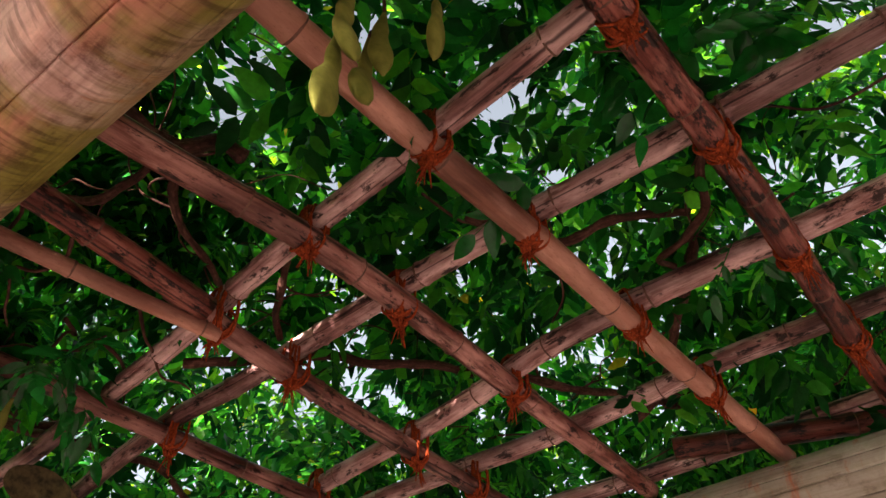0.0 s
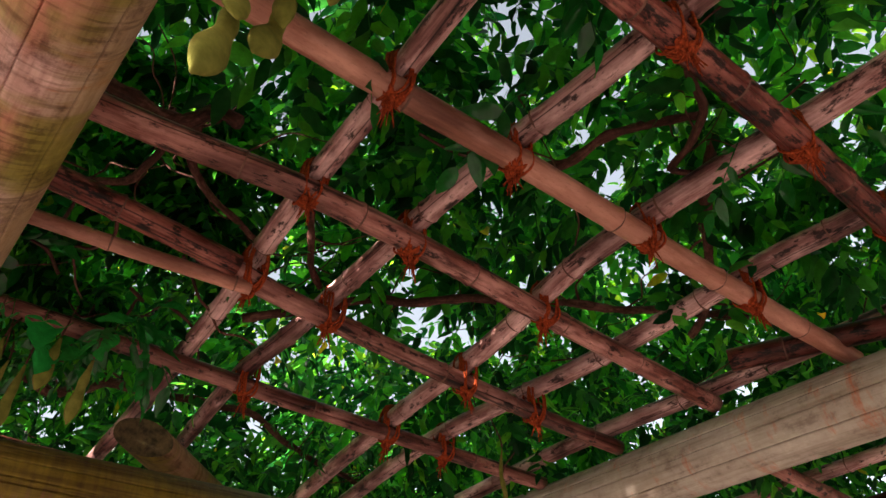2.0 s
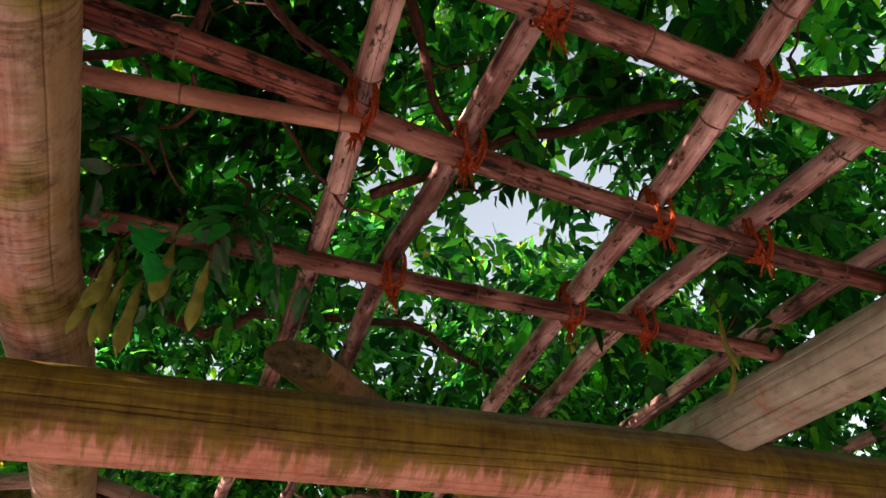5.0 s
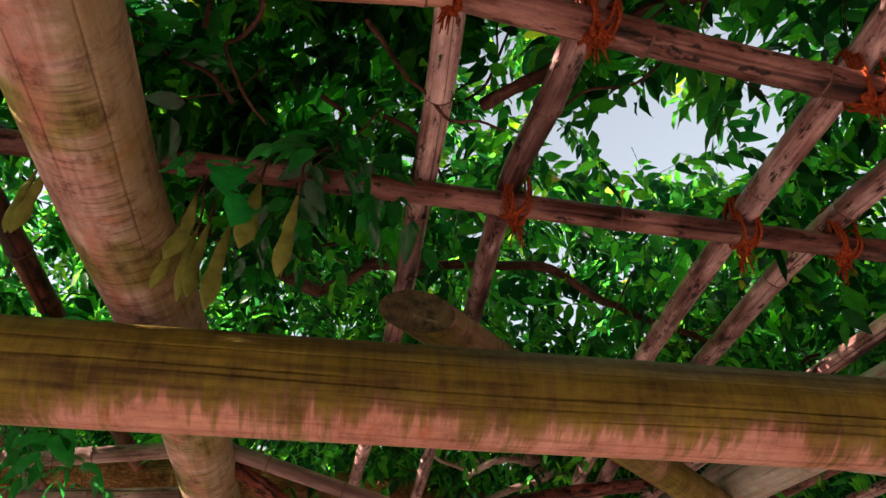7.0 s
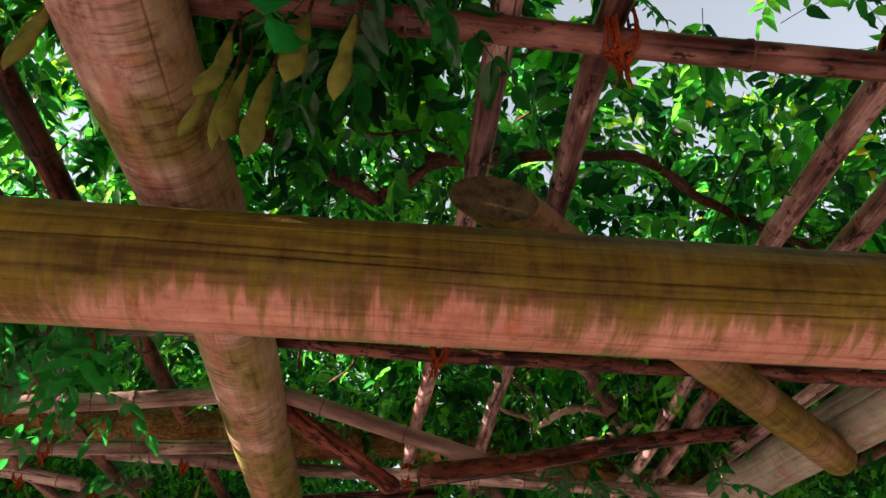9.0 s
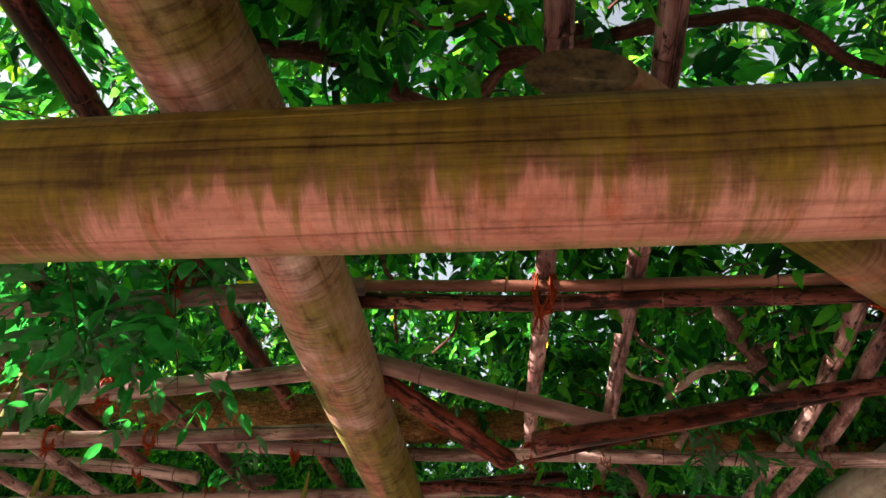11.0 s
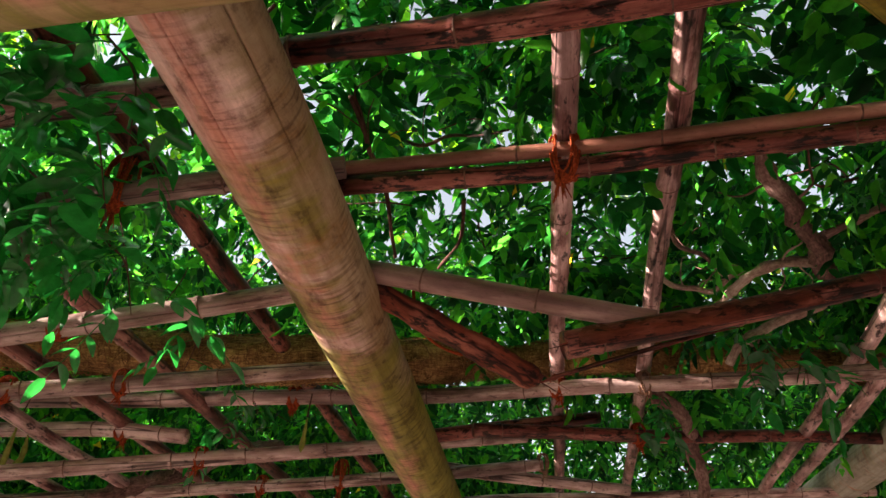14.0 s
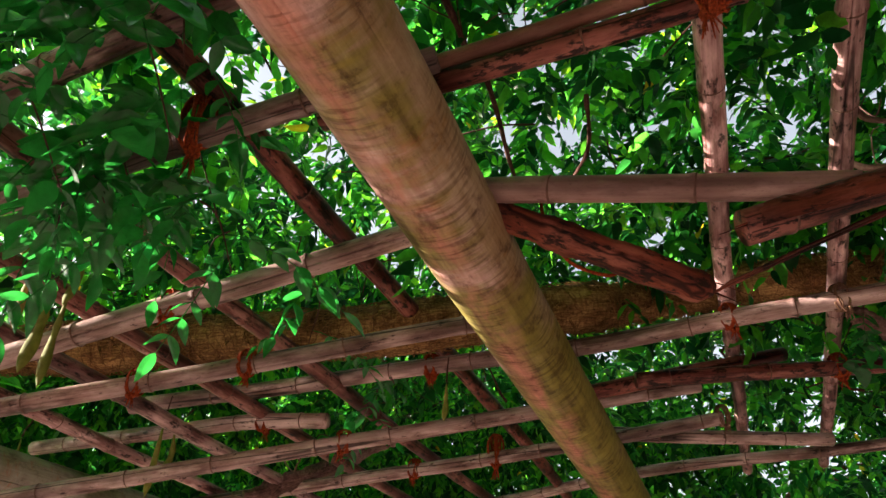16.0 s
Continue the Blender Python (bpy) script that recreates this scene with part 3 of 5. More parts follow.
# far bay
bamboo_pole([(-1.6, 2.30, 2.50), (-0.68, 2.24, 2.50), (-0.1, 2.20, 2.51)], 0.031, BAMBOO_GREY, GREY)
bamboo_pole([(-0.25, 2.165, 2.51), (0.3, 2.128, 2.515), (0.75, 2.08, 2.52), (1.62, 2.0, 2.54)], 0.026, BAMBOO_DARK, DARK)
bamboo_pole([(-0.2, 2.465, 2.525), (0.34, 2.435, 2.53), (0.66, 2.40, 2.53), (1.0, 2.36, 2.53), (1.6, 2.29, 2.55)], 0.0155, BAMBOO_TAN, "thin tan bamboo cane lying along a thicker pole", gap=0.3)
bamboo_pole([(-0.25, 2.485, 2.49), (0.34, 2.447, 2.495), (0.66, 2.41, 2.498), (1.0, 2.372, 2.50), (1.62, 2.30, 2.51)], 0.0215, BAMBOO_DARK, DARK)
bamboo_pole([(-1.1, 2.36, 2.34), (-0.6, 2.393, 2.418), (-0.02, 2.437, 2.512)], 0.026, BAMBOO_PALE, PALE)
bamboo_pole([(-1.6, 2.64, 2.14), (-0.6, 2.775, 2.375), (-0.16, 2.835, 2.48)], 0.030, BAMBOO_PALE, PALE)
bamboo_pole([(-0.2, 2.72, 2.475), (0.0, 2.712, 2.44), (0.38, 2.715, 2.36), (0.56, 2.717, 2.324)], 0.0275, BAMBOO_SMOOTH, "long bamboo cane that has slipped and hangs below the trellis")
bamboo_pole([(0.38, 2.655, 2.245), (0.75, 2.757, 2.37), (1.2, 2.882, 2.527), (1.62, 3.0, 2.64)], 0.029, BAMBOO_DARK, "broken dark bamboo cane sagging from the trellis", gap=0.34)
bamboo_pole([(-1.5, 3.42, 2.40), (-0.5, 3.47, 2.44), (0.0, 3.50, 2.465), (0.36, 3.47, 2.48), (0.7, 3.45, 2.49), (1.07, 3.39, 2.49), (1.46, 3.31, 2.50)], 0.0275, BAMBOO_PALE, PALE)
bamboo_pole([(-1.7, 2.70, 2.10), (-0.8, 3.02, 2.30), (-0.4, 3.15, 2.39), (-0.10, 3.29, 2.477)], 0.0265, BAMBOO_PALE, PALE)
bamboo_pole([(-2.05, 3.55, 2.335), (-1.2, 3.50, 2.338), (-0.80, 3.50, 2.318)], 0.028, BAMBOO_PALE, PALE)
bamboo_pole([(-1.8, 3.21, 2.058), (-0.5, 3.645, 2.319), (0.25, 3.896, 2.469)], 0.027, BAMBOO_PALE, PALE)
bamboo_pole([(0.1, 3.62, 2.40), (0.7, 3.84, 2.46), (1.2, 4.03, 2.53), (1.62, 4.2, 2.58)], 0.025, BAMBOO_DARK, DARK)
bamboo_pole([(-0.1, 3.60, 2.36), (0.5, 3.914, 2.55)], 0.025, BAMBOO_DARK, DARK)
bamboo_pole([(-1.9, 4.0, 2.20), (-0.5, 4.075, 2.335), (0.3, 4.14, 2.44)], 0.026, BAMBOO_PALE, PALE)
bamboo_pole([(-0.1, 4.16, 2.425), (0.3, 4.32, 2.429), (0.64, 4.45, 2.432)], 0.026, BAMBOO_PALE, PALE)
bamboo_pole([(-2.2, 5.3, 2.36), (-0.88, 5.15, 2.42), (-0.1, 4.87, 2.46), (0.84, 4.80, 2.5), (1.7, 4.8, 2.55)], 0.026, BAMBOO_PALE, PALE)
# lengthwise poles beyond the pale rafter
bamboo_pole([(-0.42, -0.6, 2.57), (-0.44, 1.0, 2.57), (-0.447, 1.9, 2.565), (-0.44, 2.4, 2.545), (-0.445, 3.0, 2.535), (-0.455, 4.3, 2.50), (-0.46, 5.2, 2.45)], 0.030, BAMBOO_DARK, DARK, taper=0.2)
bamboo_pole([(-0.757, 0.4, 2.48), (-0.757, 2.0, 2.445), (-0.755, 4.2, 2.39), (-0.75, 5.2, 2.38)], 0.026, BAMBOO, PINK)
bamboo_pole([(-0.98, 0.4, 2.42), (-0.987, 2.0, 2.375), (-1.046, 4.2, 2.345), (-1.07, 5.2, 2.34)], 0.026, BAMBOO, PINK)
bamboo_pole([(-1.2, 0.6, 2.38), (-1.195, 2.0, 2.345), (-1.277, 4.2, 2.27), (-1.3, 5.2, 2.26)], 0.026, BAMBOO_GREY, GREY)
bamboo_pole([(-1.5, 0.6, 2.36), (-1.52, 2.0, 2.32), (-1.62, 4.4, 2.26)], 0.026, BAMBOO_GREY, GREY)


def split_piece(pts, wide, thick, label, turn=90, arc=170):
    """A burst cane's half: a hollow gutter with a thin wall and ragged ends. turn: the way its back faces, 90 up; arc: how far it reaches round."""
    path = spline(pts, 0.02)
    n = len(path)
    s = np.linspace(0, 1, n)
    w = wide * np.minimum(1, np.minimum(s, 1 - s) * 14 + 0.35) * (1 + 0.06 * np.sin(s * 21) + 0.04 * np.sin(s * 63))
    half = np.radians(arc / 2) * np.linspace(-1, 1, 9)
    ring = np.radians(turn) + np.r_[half, half[::-1]]
    wall = np.r_[np.ones(9), np.full(9, 1 - thick / wide)]
    v, f, g = sweep(path, w, 18, angles=lambda q: ring, shape=lambda q, a: wall * (1 + 0.05 * np.sin(3 * a + q * 40)))
    ob = tagged(new("split_cane", mesh_of("split_cane", v, f, BAMBOO_SPLIT, g)), label, "split cane")
    gg = random.Random(int(wide * 1e4))
    for k in range(7):      # torn slivers at both ends and along the edge
        end = (path[-1], path[-1] - path[-3]) if k % 3 else (path[0], path[0] - path[2])
        t = end[1] / np.linalg.norm(end[1])
        side = np.array([-t[1], t[0], 0]) * gg.uniform(-0.75, 0.75) * wide
        a = end[0] - t * gg.uniform(0.02, 0.06) + side + np.array([0, 0, gg.uniform(-0.6, 0.3) * thick])
        b = a + t * gg.uniform(0.05, 0.10) + side * gg.uniform(0, 0.4) - np.array([0, 0, gg.uniform(0, 0.008)])
        q = spline([a, (a + b) / 2 + np.array([0, 0, 0.002]), b], 0.01)
        sv, sf, sc = sweep(q, np.linspace(0.0022, 0.0005, len(q)) * gg.uniform(0.7, 1.5), 5)
        part("splinter", mesh_of("splinter", sv, sf, BAMBOO_SPLIT, sc), ob)
    return ob


split_piece([(-0.06, 2.74, 2.44), (0.15, 2.81, 2.345), (0.33, 2.885, 2.268)], 0.034, 0.007, "burst red-brown splinter of bamboo hanging from the rafter", 300, 150)
split_piece([(0.385, 2.66, 2.240), (0.6, 2.715, 2.303), (0.9, 2.80, 2.405)], 0.036, 0.006, "red-brown split cane, hollow below and broken off at one end", 70, 185)
split_piece([(0.34, 2.87, 2.262), (0.5, 2.80, 2.285), (0.66, 2.74, 2.31)], 0.006, 0.004, "thin pale splinter of bamboo", 90, 200)


# ---- rope lashings ----
def loop(u, half, low, high, tilt, seed):
    """A closed rope loop round a pair of crossed poles, in the upright plane along u."""
    t = np.linspace(0, 2 * np.pi, 22, endpoint=False)
    c, s_ = np.cos(t), np.sin(t)
    k = (abs(c) ** 2.6 + abs(s_) ** 2.6) ** (-1 / 2.6)
    z = (high + low) / 2 + (high - low) / 2 * k * s_
    v = np.array([-u[1], u[0], 0])
    p = np.outer(half * k * c, u)
    p[:, 2] += z
    return p + np.outer(tilt * s_ + 0.002 * np.sin(3 * t + seed), v)


def rope_lashing(mat, seed):
    """Wraps both ways over a crossing, a knot under it and frayed ends. The crossing's lower pole is centred on the origin."""
    g = random.Random(seed)
    root = empty("rope_lashing")
    tagged(root, "rust-brown palm rope lashed round two crossed poles, frayed knot" if mat is ROPE else "faded brown rope lashed round two crossed poles", "rope lashing", "rope lashings of the trellis")
    for sgn in (1, -1):
        u = np.array([0.72, 0.69 * sgn, 0])
        for k in range(5):
            sh = (k - 2) * 0.0044 + g.uniform(-0.001, 0.001)
            p = loop(u, 0.0285 + g.uniform(0, 0.004), -0.0305, 0.091, 0.005 * g.uniform(-1, 1), g.uniform(0, 6)) + np.array([-u[1], u[0], 0]) * sh
            v, f, c = sweep(p, 0.0027, 6, closed=True)
            part("wrap", mesh_of("wrap", v, f, mat, c), root)
    for k in range(2):
        t = np.linspace(0, 2 * np.pi, 20, endpoint=False)
        x = 0.014 * (k * 2 - 1) * g.uniform(0.6, 1.3)
        p = np.stack([x + 0.004 * np.sin(t * 2 + k), 0.0305 * np.cos(t), 0.0305 * np.sin(t)], 1)
        v, f, c = sweep(p, 0.0026, 6, closed=True)
        part("wrap", mesh_of("wrap", v, f, mat, c), root)
    kx, ky = g.uniform(-0.012, 0.012), g.uniform(-0.014, 0.006)
    pieces = []
    for k in range(5):
        t = np.linspace(0, 2 * np.pi, 14, endpoint=False)
        a = g.uniform(0, 3)
        r0 = g.uniform(0.008, 0.015)
        p = np.stack([kx + r0 * np.cos(t) * math.cos(a), ky + r0 * np.cos(t) * math.sin(a), -0.036 + 0.008 * np.sin(t) + 0.003 * np.cos(2 * t)], 1)
        pieces.append(sweep(p, 0.0042, 6, closed=True))
    v, f, c = join(pieces)
    part("knot", mesh_of("knot", v, f, mat, c), root, "bulky knot of rope")
    for k in range(14):
        a, ln = g.uniform(0, 6.28), g.uniform(0.014, 0.052)
        o = np.array([math.cos(a), math.sin(a), 0])
        base = np.array([kx, ky, -0.04])
        p = spline([base, base + o * 0.008 + (0, 0, -0.35 * ln), base + o * g.uniform(0.008, 0.02) + (0, 0, -ln)], 0.006)
        v, f, c = sweep(p, np.linspace(0.0026, 0.0008, len(p)), 5)
        part("tail", mesh_of("tail", v, f, mat, c), root)
    return root


KINDS = [rope_lashing(ROPE, 1), rope_lashing(ROPE, 2), rope_lashing(ROPE, 5), rope_lashing(ROPE_OLD, 9)]
TIES = [
    (0.36, 0.145, 2.50), (0.615, 0.14, 2.50), (0.925, 0.15, 2.51), (1.235, 0.156, 2.52),
    (0.348, 0.462, 2.515), (0.588, 0.458, 2.518), (0.912, 0.452, 2.523), (1.218, 0.447, 2.528),
    (0.352, 0.74, 2.515), (0.57, 0.74, 2.519), (0.925, 0.746, 2.525),
    (0.368, 1.0, 2.50), (0.562, 1.023, 2.503), (0.952, 1.055, 2.51), (1.18, 1.06, 2.515),
    (0.55, 1.428, 2.527), (0.968, 1.413, 2.53), (1.15, 1.405, 2.535),
    (0.39, 2.44, 2.495), (1.06, 2.365, 2.50),
    (-0.445, 3.475, 2.445), (0.365, 3.47, 2.48), (0.615, 3.455, 2.488), (1.28, 3.35, 2.495),
    (-0.757, 2.755, 2.335), (-0.757, 3.03, 2.30), (-1.02, 2.94, 2.245), (-1.04, 3.59, 2.30), (-0.45, 2.40, 2.445),
    (-0.455, 3.67, 2.355), (-0.76, 3.62, 2.33), (-0.46, 4.08, 2.34), (-0.757, 4.06, 2.31), (0.605, 3.80, 2.45), (0.362, 4.15, 2.45),
]


def crossing(x, y, z):
    """The nearest crossing of two poles: the point on the lower one, the way it runs, the rise to the upper one and the radius."""
    near = [(p, r) for p, r in POLES if np.min(np.linalg.norm(p - (x, y, z), axis=1)) < 0.22]
    best = None
    for i, (p, r) in enumerate(near):
        for q, _ in near[i + 1:]:
            gap = np.linalg.norm(p[:, None, :2] - q[None, :, :2], axis=2) + 0.5 * np.linalg.norm((p[:, None] + q[None]) / 2 - (x, y, z), axis=2)
            a, b = np.unravel_index(np.argmin(gap), gap.shape)
            t, w = p[min(a + 1, len(p) - 1)] - p[max(a - 1, 0)], q[min(b + 1, len(q) - 1)] - q[max(b - 1, 0)]
            if abs(t[:2] @ w[:2]) > 0.8 * np.linalg.norm(t[:2]) * np.linalg.norm(w[:2]) or abs(p[a][2] - q[b][2]) > 0.16:
                continue
            low, way = (p[a], t) if p[a][2] < q[b][2] else (q[b], w)
            if best is None or gap[a, b] < best[0]:
                best = (gap[a, b], low, math.degrees(math.atan2(way[1], way[0])), abs(p[a][2] - q[b][2]), r)
    return best


for i, (x, y, z) in enumerate(TIES):
    old = y > 2.42 and x > -0.3 and i % 3
    root = KINDS[3 if old else i % 3]
    turn = random.Random(i).uniform(-14, 14) + (180 if i % 2 else 0)
    found = crossing(x, y, z) if y > 2.6 else None
    if found:
        _, low, way, rise, r = found
        tall = min(0.56, (rise + 2 * r + 0.010) / 0.1215)
        place = Matrix.Translation((low[0], low[1], low[2] - r - 0.005 + 0.0305 * tall)) @ pose(0, 0, 0, 0, 0, way + turn)
        copy_thing(root, place @ Matrix.Diagonal((0.78, 0.78, tall, 1)))
    else:
        copy_thing(root, pose(x, y, z, 0, 0, turn) @ Matrix.Scale(0.9, 4))
for root in KINDS:
    for ob in (*root.children_recursive, root):
        bpy.data.objects.remove(ob)


# ---- wisteria ----
def leaflet(length, width, fold, droop, wave):
    """One leaflet along +x: a pointed oval, folded along its midrib, drooping, with a wavy rim."""
    st = (0, 0.17, 0.45, 0.76, 1.0)
    half = (0, 0.40, 0.50, 0.27, 0)
    c = [(u * length, 0, -0.34 * droop * length * u * u) for u in st]
    v = list(c)
    for k in (1, -1):
        v += [(st[i] * length, k * half[i] * width, fold * half[i] * 2 * width + c[i][2] + wave * (-1) ** i * k * 0.05 * length) for i in (1, 2, 3)]
    f = [(0, 1, 5), (1, 2, 6, 5), (2, 3, 7, 6), (3, 4, 7), (0, 8, 1), (1, 8, 9, 2), (2, 9, 10, 3), (3, 10, 4)]
    return np.array(v), f


def pinnate(seed, pairs, length, leaf_len):
    """A pinnate wisteria leaf along +x, drooping: stalk, paired leaflets and one at the tip."""
    g = random.Random(seed)
    t = np.linspace(0, 1, 6)
    bend = g.uniform(0.15, 0.5)
    axis = np.stack([length * t, 0.06 * length * np.sin(t * 3 + seed), -bend * length * t**2], 1)
    v, f, _ = sweep(axis, np.linspace(0.0013, 0.0006, 6), 3, caps=False)
    V, F, k = [v], list(f), len(v)
    for i in range(pairs + 1):
        s_ = 0.22 + 0.78 * i / pairs
        base = np.array([np.interp(s_, t, axis[:, j]) for j in range(3)])
        for side in (1, -1) if i < pairs else (0,):
            ln = leaf_len * g.uniform(0.8, 1.12) * (0.75 + 0.5 * math.sin(s_ * 2.6))
            lv, lf = leaflet(ln, ln * g.uniform(0.36, 0.46), g.uniform(0.05, 0.30), g.uniform(0.2, 1.1), g.uniform(-1, 1))
            r = Euler((g.uniform(-0.4, 0.4), g.uniform(-0.1, 0.5) + s_ * bend * 0.7, side * g.uniform(0.85, 1.25) + g.uniform(-0.12, 0.12))).to_matrix()
            V.append(lv @ np.array(r).T + base)
            F += [tuple(a + k for a in q) for q in lf]
            k += len(lv)
    return np.concatenate(V), F


LEAVES = [pinnate(i, p, ln, lf) for i, (p, ln, lf) in enumerate([(6, 0.20, 0.058), (7, 0.24, 0.062), (5, 0.17, 0.064), (6, 0.22, 0.05), (4, 0.13, 0.055), (7, 0.26, 0.056)])]


def scatter(name, places, turns, sizes, kinds, mat, label, category):
    """Many leaves in one mesh."""
    V, loops, starts, base = [], [], [], 0
    packed = []
    for v, f in LEAVES:
        packed.append((v, np.concatenate([np.array(q) for q in f]), np.array([len(q) for q in f])))
    count = []
    for p, r, s_, k in zip(places, turns, sizes, kinds):
        v, idx, lens = packed[k]
        V.append(v @ r.T * s_ + p)
        loops.append(idx + base)
        count.append(lens)
        base += len(v)
    V, loops, count = np.concatenate(V), np.concatenate(loops), np.concatenate(count)
    me = bpy.data.meshes.new(name)
    me.vertices.add(len(V))
    me.vertices.foreach_set("co", V.astype(np.float32).ravel())
    me.loops.add(len(loops))
    me.loops.foreach_set("vertex_index", loops.astype(np.int32))
    me.polygons.add(len(count))
    me.polygons.foreach_set("loop_start", np.r_[0, np.cumsum(count)[:-1]].astype(np.int32))
    me.polygons.foreach_set("use_smooth", [True] * len(count))
    me.update(calc_edges=True)
    me.materials.append(mat)
    return tagged(new(name, me), label, category, kind="stuff")


def turn_matrix(yaw, pitch, roll):
    return np.array(Euler((roll, pitch, yaw), "XYZ").to_matrix())


# gaps through which the sky shows: x and y low in the leaves, x and y high in them, radius
GAPS = [(0.52, 1.42, 0.61, 1.76, 0.09), (0.70, 1.39, 0.86, 1.71, 0.12), (0.84, 1.40, 1.06, 1.73, 0.13), (1.0, 1.41, 1.28, 1.75, 0.13), (-0.08, 3.2, 0.11, 3.56, 0.07),
        (-0.94, 2.49, -0.75, 2.85, 0.2), (0.8, 0.0, 1.12, 0.02, 0.06), (0.92, 0.09, 1.3, 0.15, 0.06), (1.21, 0.03, 1.71, 0.07, 0.04), (0.02, 0.73, 0.03, 1.05, 0.05),
        (-0.15, 1.15, -0.25, 1.56, 0.08), (-0.5, 2.46, -0.88, 2.8, 0.1), (0.16, 3.21, 0.09, 4.04, 0.1), (0.9, 1.32, 1.16, 1.6, 0.11), (-0.46, 2.45, -0.78, 2.76, 0.09), (-0.53, 2.50, -0.90, 2.88, 0.10),
        (0.99, -0.02, 1.43, -0.06, 0.07), (1.22, 0.05, 1.75, 0.06, 0.06), (0.68, -0.03, 1.0, -0.07, 0.05), (1.06, 0.06, 1.54, 0.08, 0.05), (0.08, 0.72, 0.16, 0.98, 0.06), (0.55, 1.43, 0.66, 1.78, 0.04)]
# thin places in the leaves where the sun comes through: a point that it reaches, and the width of the shaft
SHAFTS = [(0.50, 1.36, 2.575, 0.01), (0.91, 1.25, 2.575, 0.02), (1.13, 1.20, 2.585, 0.02), (1.42, 1.0, 2.59, 0.01), (0.92, 1.51, 2.575, 0.01), (1.10, 1.54, 2.585, 0.01), (0.365, 1.63, 2.575, 0.01), (0.9, 1.95, 2.85, 0.10), (1.3, 1.85, 2.85, 0.10), (1.0, 2.15, 2.8, 0.08), (-0.20, 1.32, 2.42, 0.06), (-0.20, 1.18, 2.41, 0.05), (1.0, 1.55, 2.59, 0.03), (0.58, 3.0, 2.57, 0.09), (0.39, 2.15, 2.59, 0.08), (1.03, 2.8, 2.57, 0.08), (-0.16, 2.9, 2.36, 0.06),
          (-0.60, 2.35, 2.45, 0.07), (-0.75, 2.65, 2.40, 0.06), (1.495, 1.20, 2.43, 0.06), (1.495, 1.08, 2.43, 0.06), (1.495, 0.97, 2.43, 0.05), (1.495, 1.33, 2.44, 0.05), (0.55, 2.4, 2.6, 0.07), (0.62, 3.5, 2.55, 0.07), (-1.9, 3.4, 2.25, 0.15),
          (1.2, 3.2, 2.58, 0.07), (-0.9, 3.2, 2.4, 0.1), (-0.6, 3.6, 2.4, 0.1),
          (0.55, 1.70, 2.92, 0.12), (0.80, 1.95, 2.98, 0.13), (1.05, 1.62, 2.95, 0.08), (1.25, 1.80, 3.0, 0.08), (0.45, 2.05, 2.85, 0.08), (1.35, 0.02, 3.0, 0.12), (1.55, 0.22, 3.05, 0.10), (0.95, -0.10, 2.9, 0.08),
          (0.15, 3.45, 2.9, 0.05), (0.45, 0.85, 2.95, 0.02), (1.15, 0.80, 2.95, 0.03), (0.75, 2.95, 2.9, 0.04), (1.2, 2.7, 2.9, 0.04), (1.1, 4.3, 2.9, 0.06)]


def canopy(count, lo, hi, zlo, zhi, seed, size=(0.8, 1.25)):
    g = np.random.default_rng(seed)
    P, R, S, K = [], [], [], []
    while len(P) < count:
        x, y = g.uniform(lo[0], hi[0]), g.uniform(lo[1], hi[1])
        z = zlo + (zhi - zlo) * g.beta(1.1, 1.6)
        if x < -1.9 and y < 2.6:
            continue
        dens = (0.61 if y < 1.15 else 0.55 if y < 2 else 0.72 if y < 3.9 or x < -1 else 0.3) + 1.0 * noise.noise((x * 1.3, y * 1.3, z * 1.5)) + 0.5 * noise.noise((x * 4.1 + 7, y * 4.1, z * 4.0))
        if g.uniform() > dens + 0.18:
            continue
        k = (z - 2.75) / 0.45
        if any((x - a - k * (e - a)) ** 2 + (y - b - k * (h - b)) ** 2 < (r * (1 + 0.3 * max(0, k))) ** 2 for a, b, e, h, r in GAPS):
            continue
        if g.uniform() < 0.97 and any(d.dot((x - a, y - b, z - c)) > 0.04 and d.cross(Vector((x - a, y - b, z - c))).length < r + 0.05 for a, b, c, r in SHAFTS):
            continue
        P.append((x, y, z))
        R.append(turn_matrix(g.uniform(0, 6.283), g.normal(0.35, 0.45), g.normal(0, 0.5)))
        S.append(g.uniform(*size))
        K.append(int(g.integers(0, len(LEAVES))))
    return np.array(P), R, S, K


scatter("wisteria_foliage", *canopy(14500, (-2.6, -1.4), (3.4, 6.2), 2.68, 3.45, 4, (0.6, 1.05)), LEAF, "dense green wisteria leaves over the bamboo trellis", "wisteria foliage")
# leaves added beyond the trellis to keep the sun off the hanging curtain
scatter("wisteria_foliage", *canopy(2000, (-4.6, 2.3), (-2.4, 6.6), 2.4, 3.3, 24, (0.9, 1.4)), LEAF, "low outer slope of the wisteria leaves", "wisteria foliage")
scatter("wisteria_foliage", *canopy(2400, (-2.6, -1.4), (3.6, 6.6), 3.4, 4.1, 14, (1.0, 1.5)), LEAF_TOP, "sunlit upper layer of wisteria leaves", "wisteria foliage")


# filler, mostly hidden behind the pale rafter, that blocks low sun from the poles
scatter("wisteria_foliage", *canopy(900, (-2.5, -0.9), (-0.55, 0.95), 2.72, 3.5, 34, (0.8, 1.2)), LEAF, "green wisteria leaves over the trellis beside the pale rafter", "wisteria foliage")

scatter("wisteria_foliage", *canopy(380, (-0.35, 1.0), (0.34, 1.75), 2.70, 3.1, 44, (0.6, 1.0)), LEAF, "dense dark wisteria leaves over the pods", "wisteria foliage")



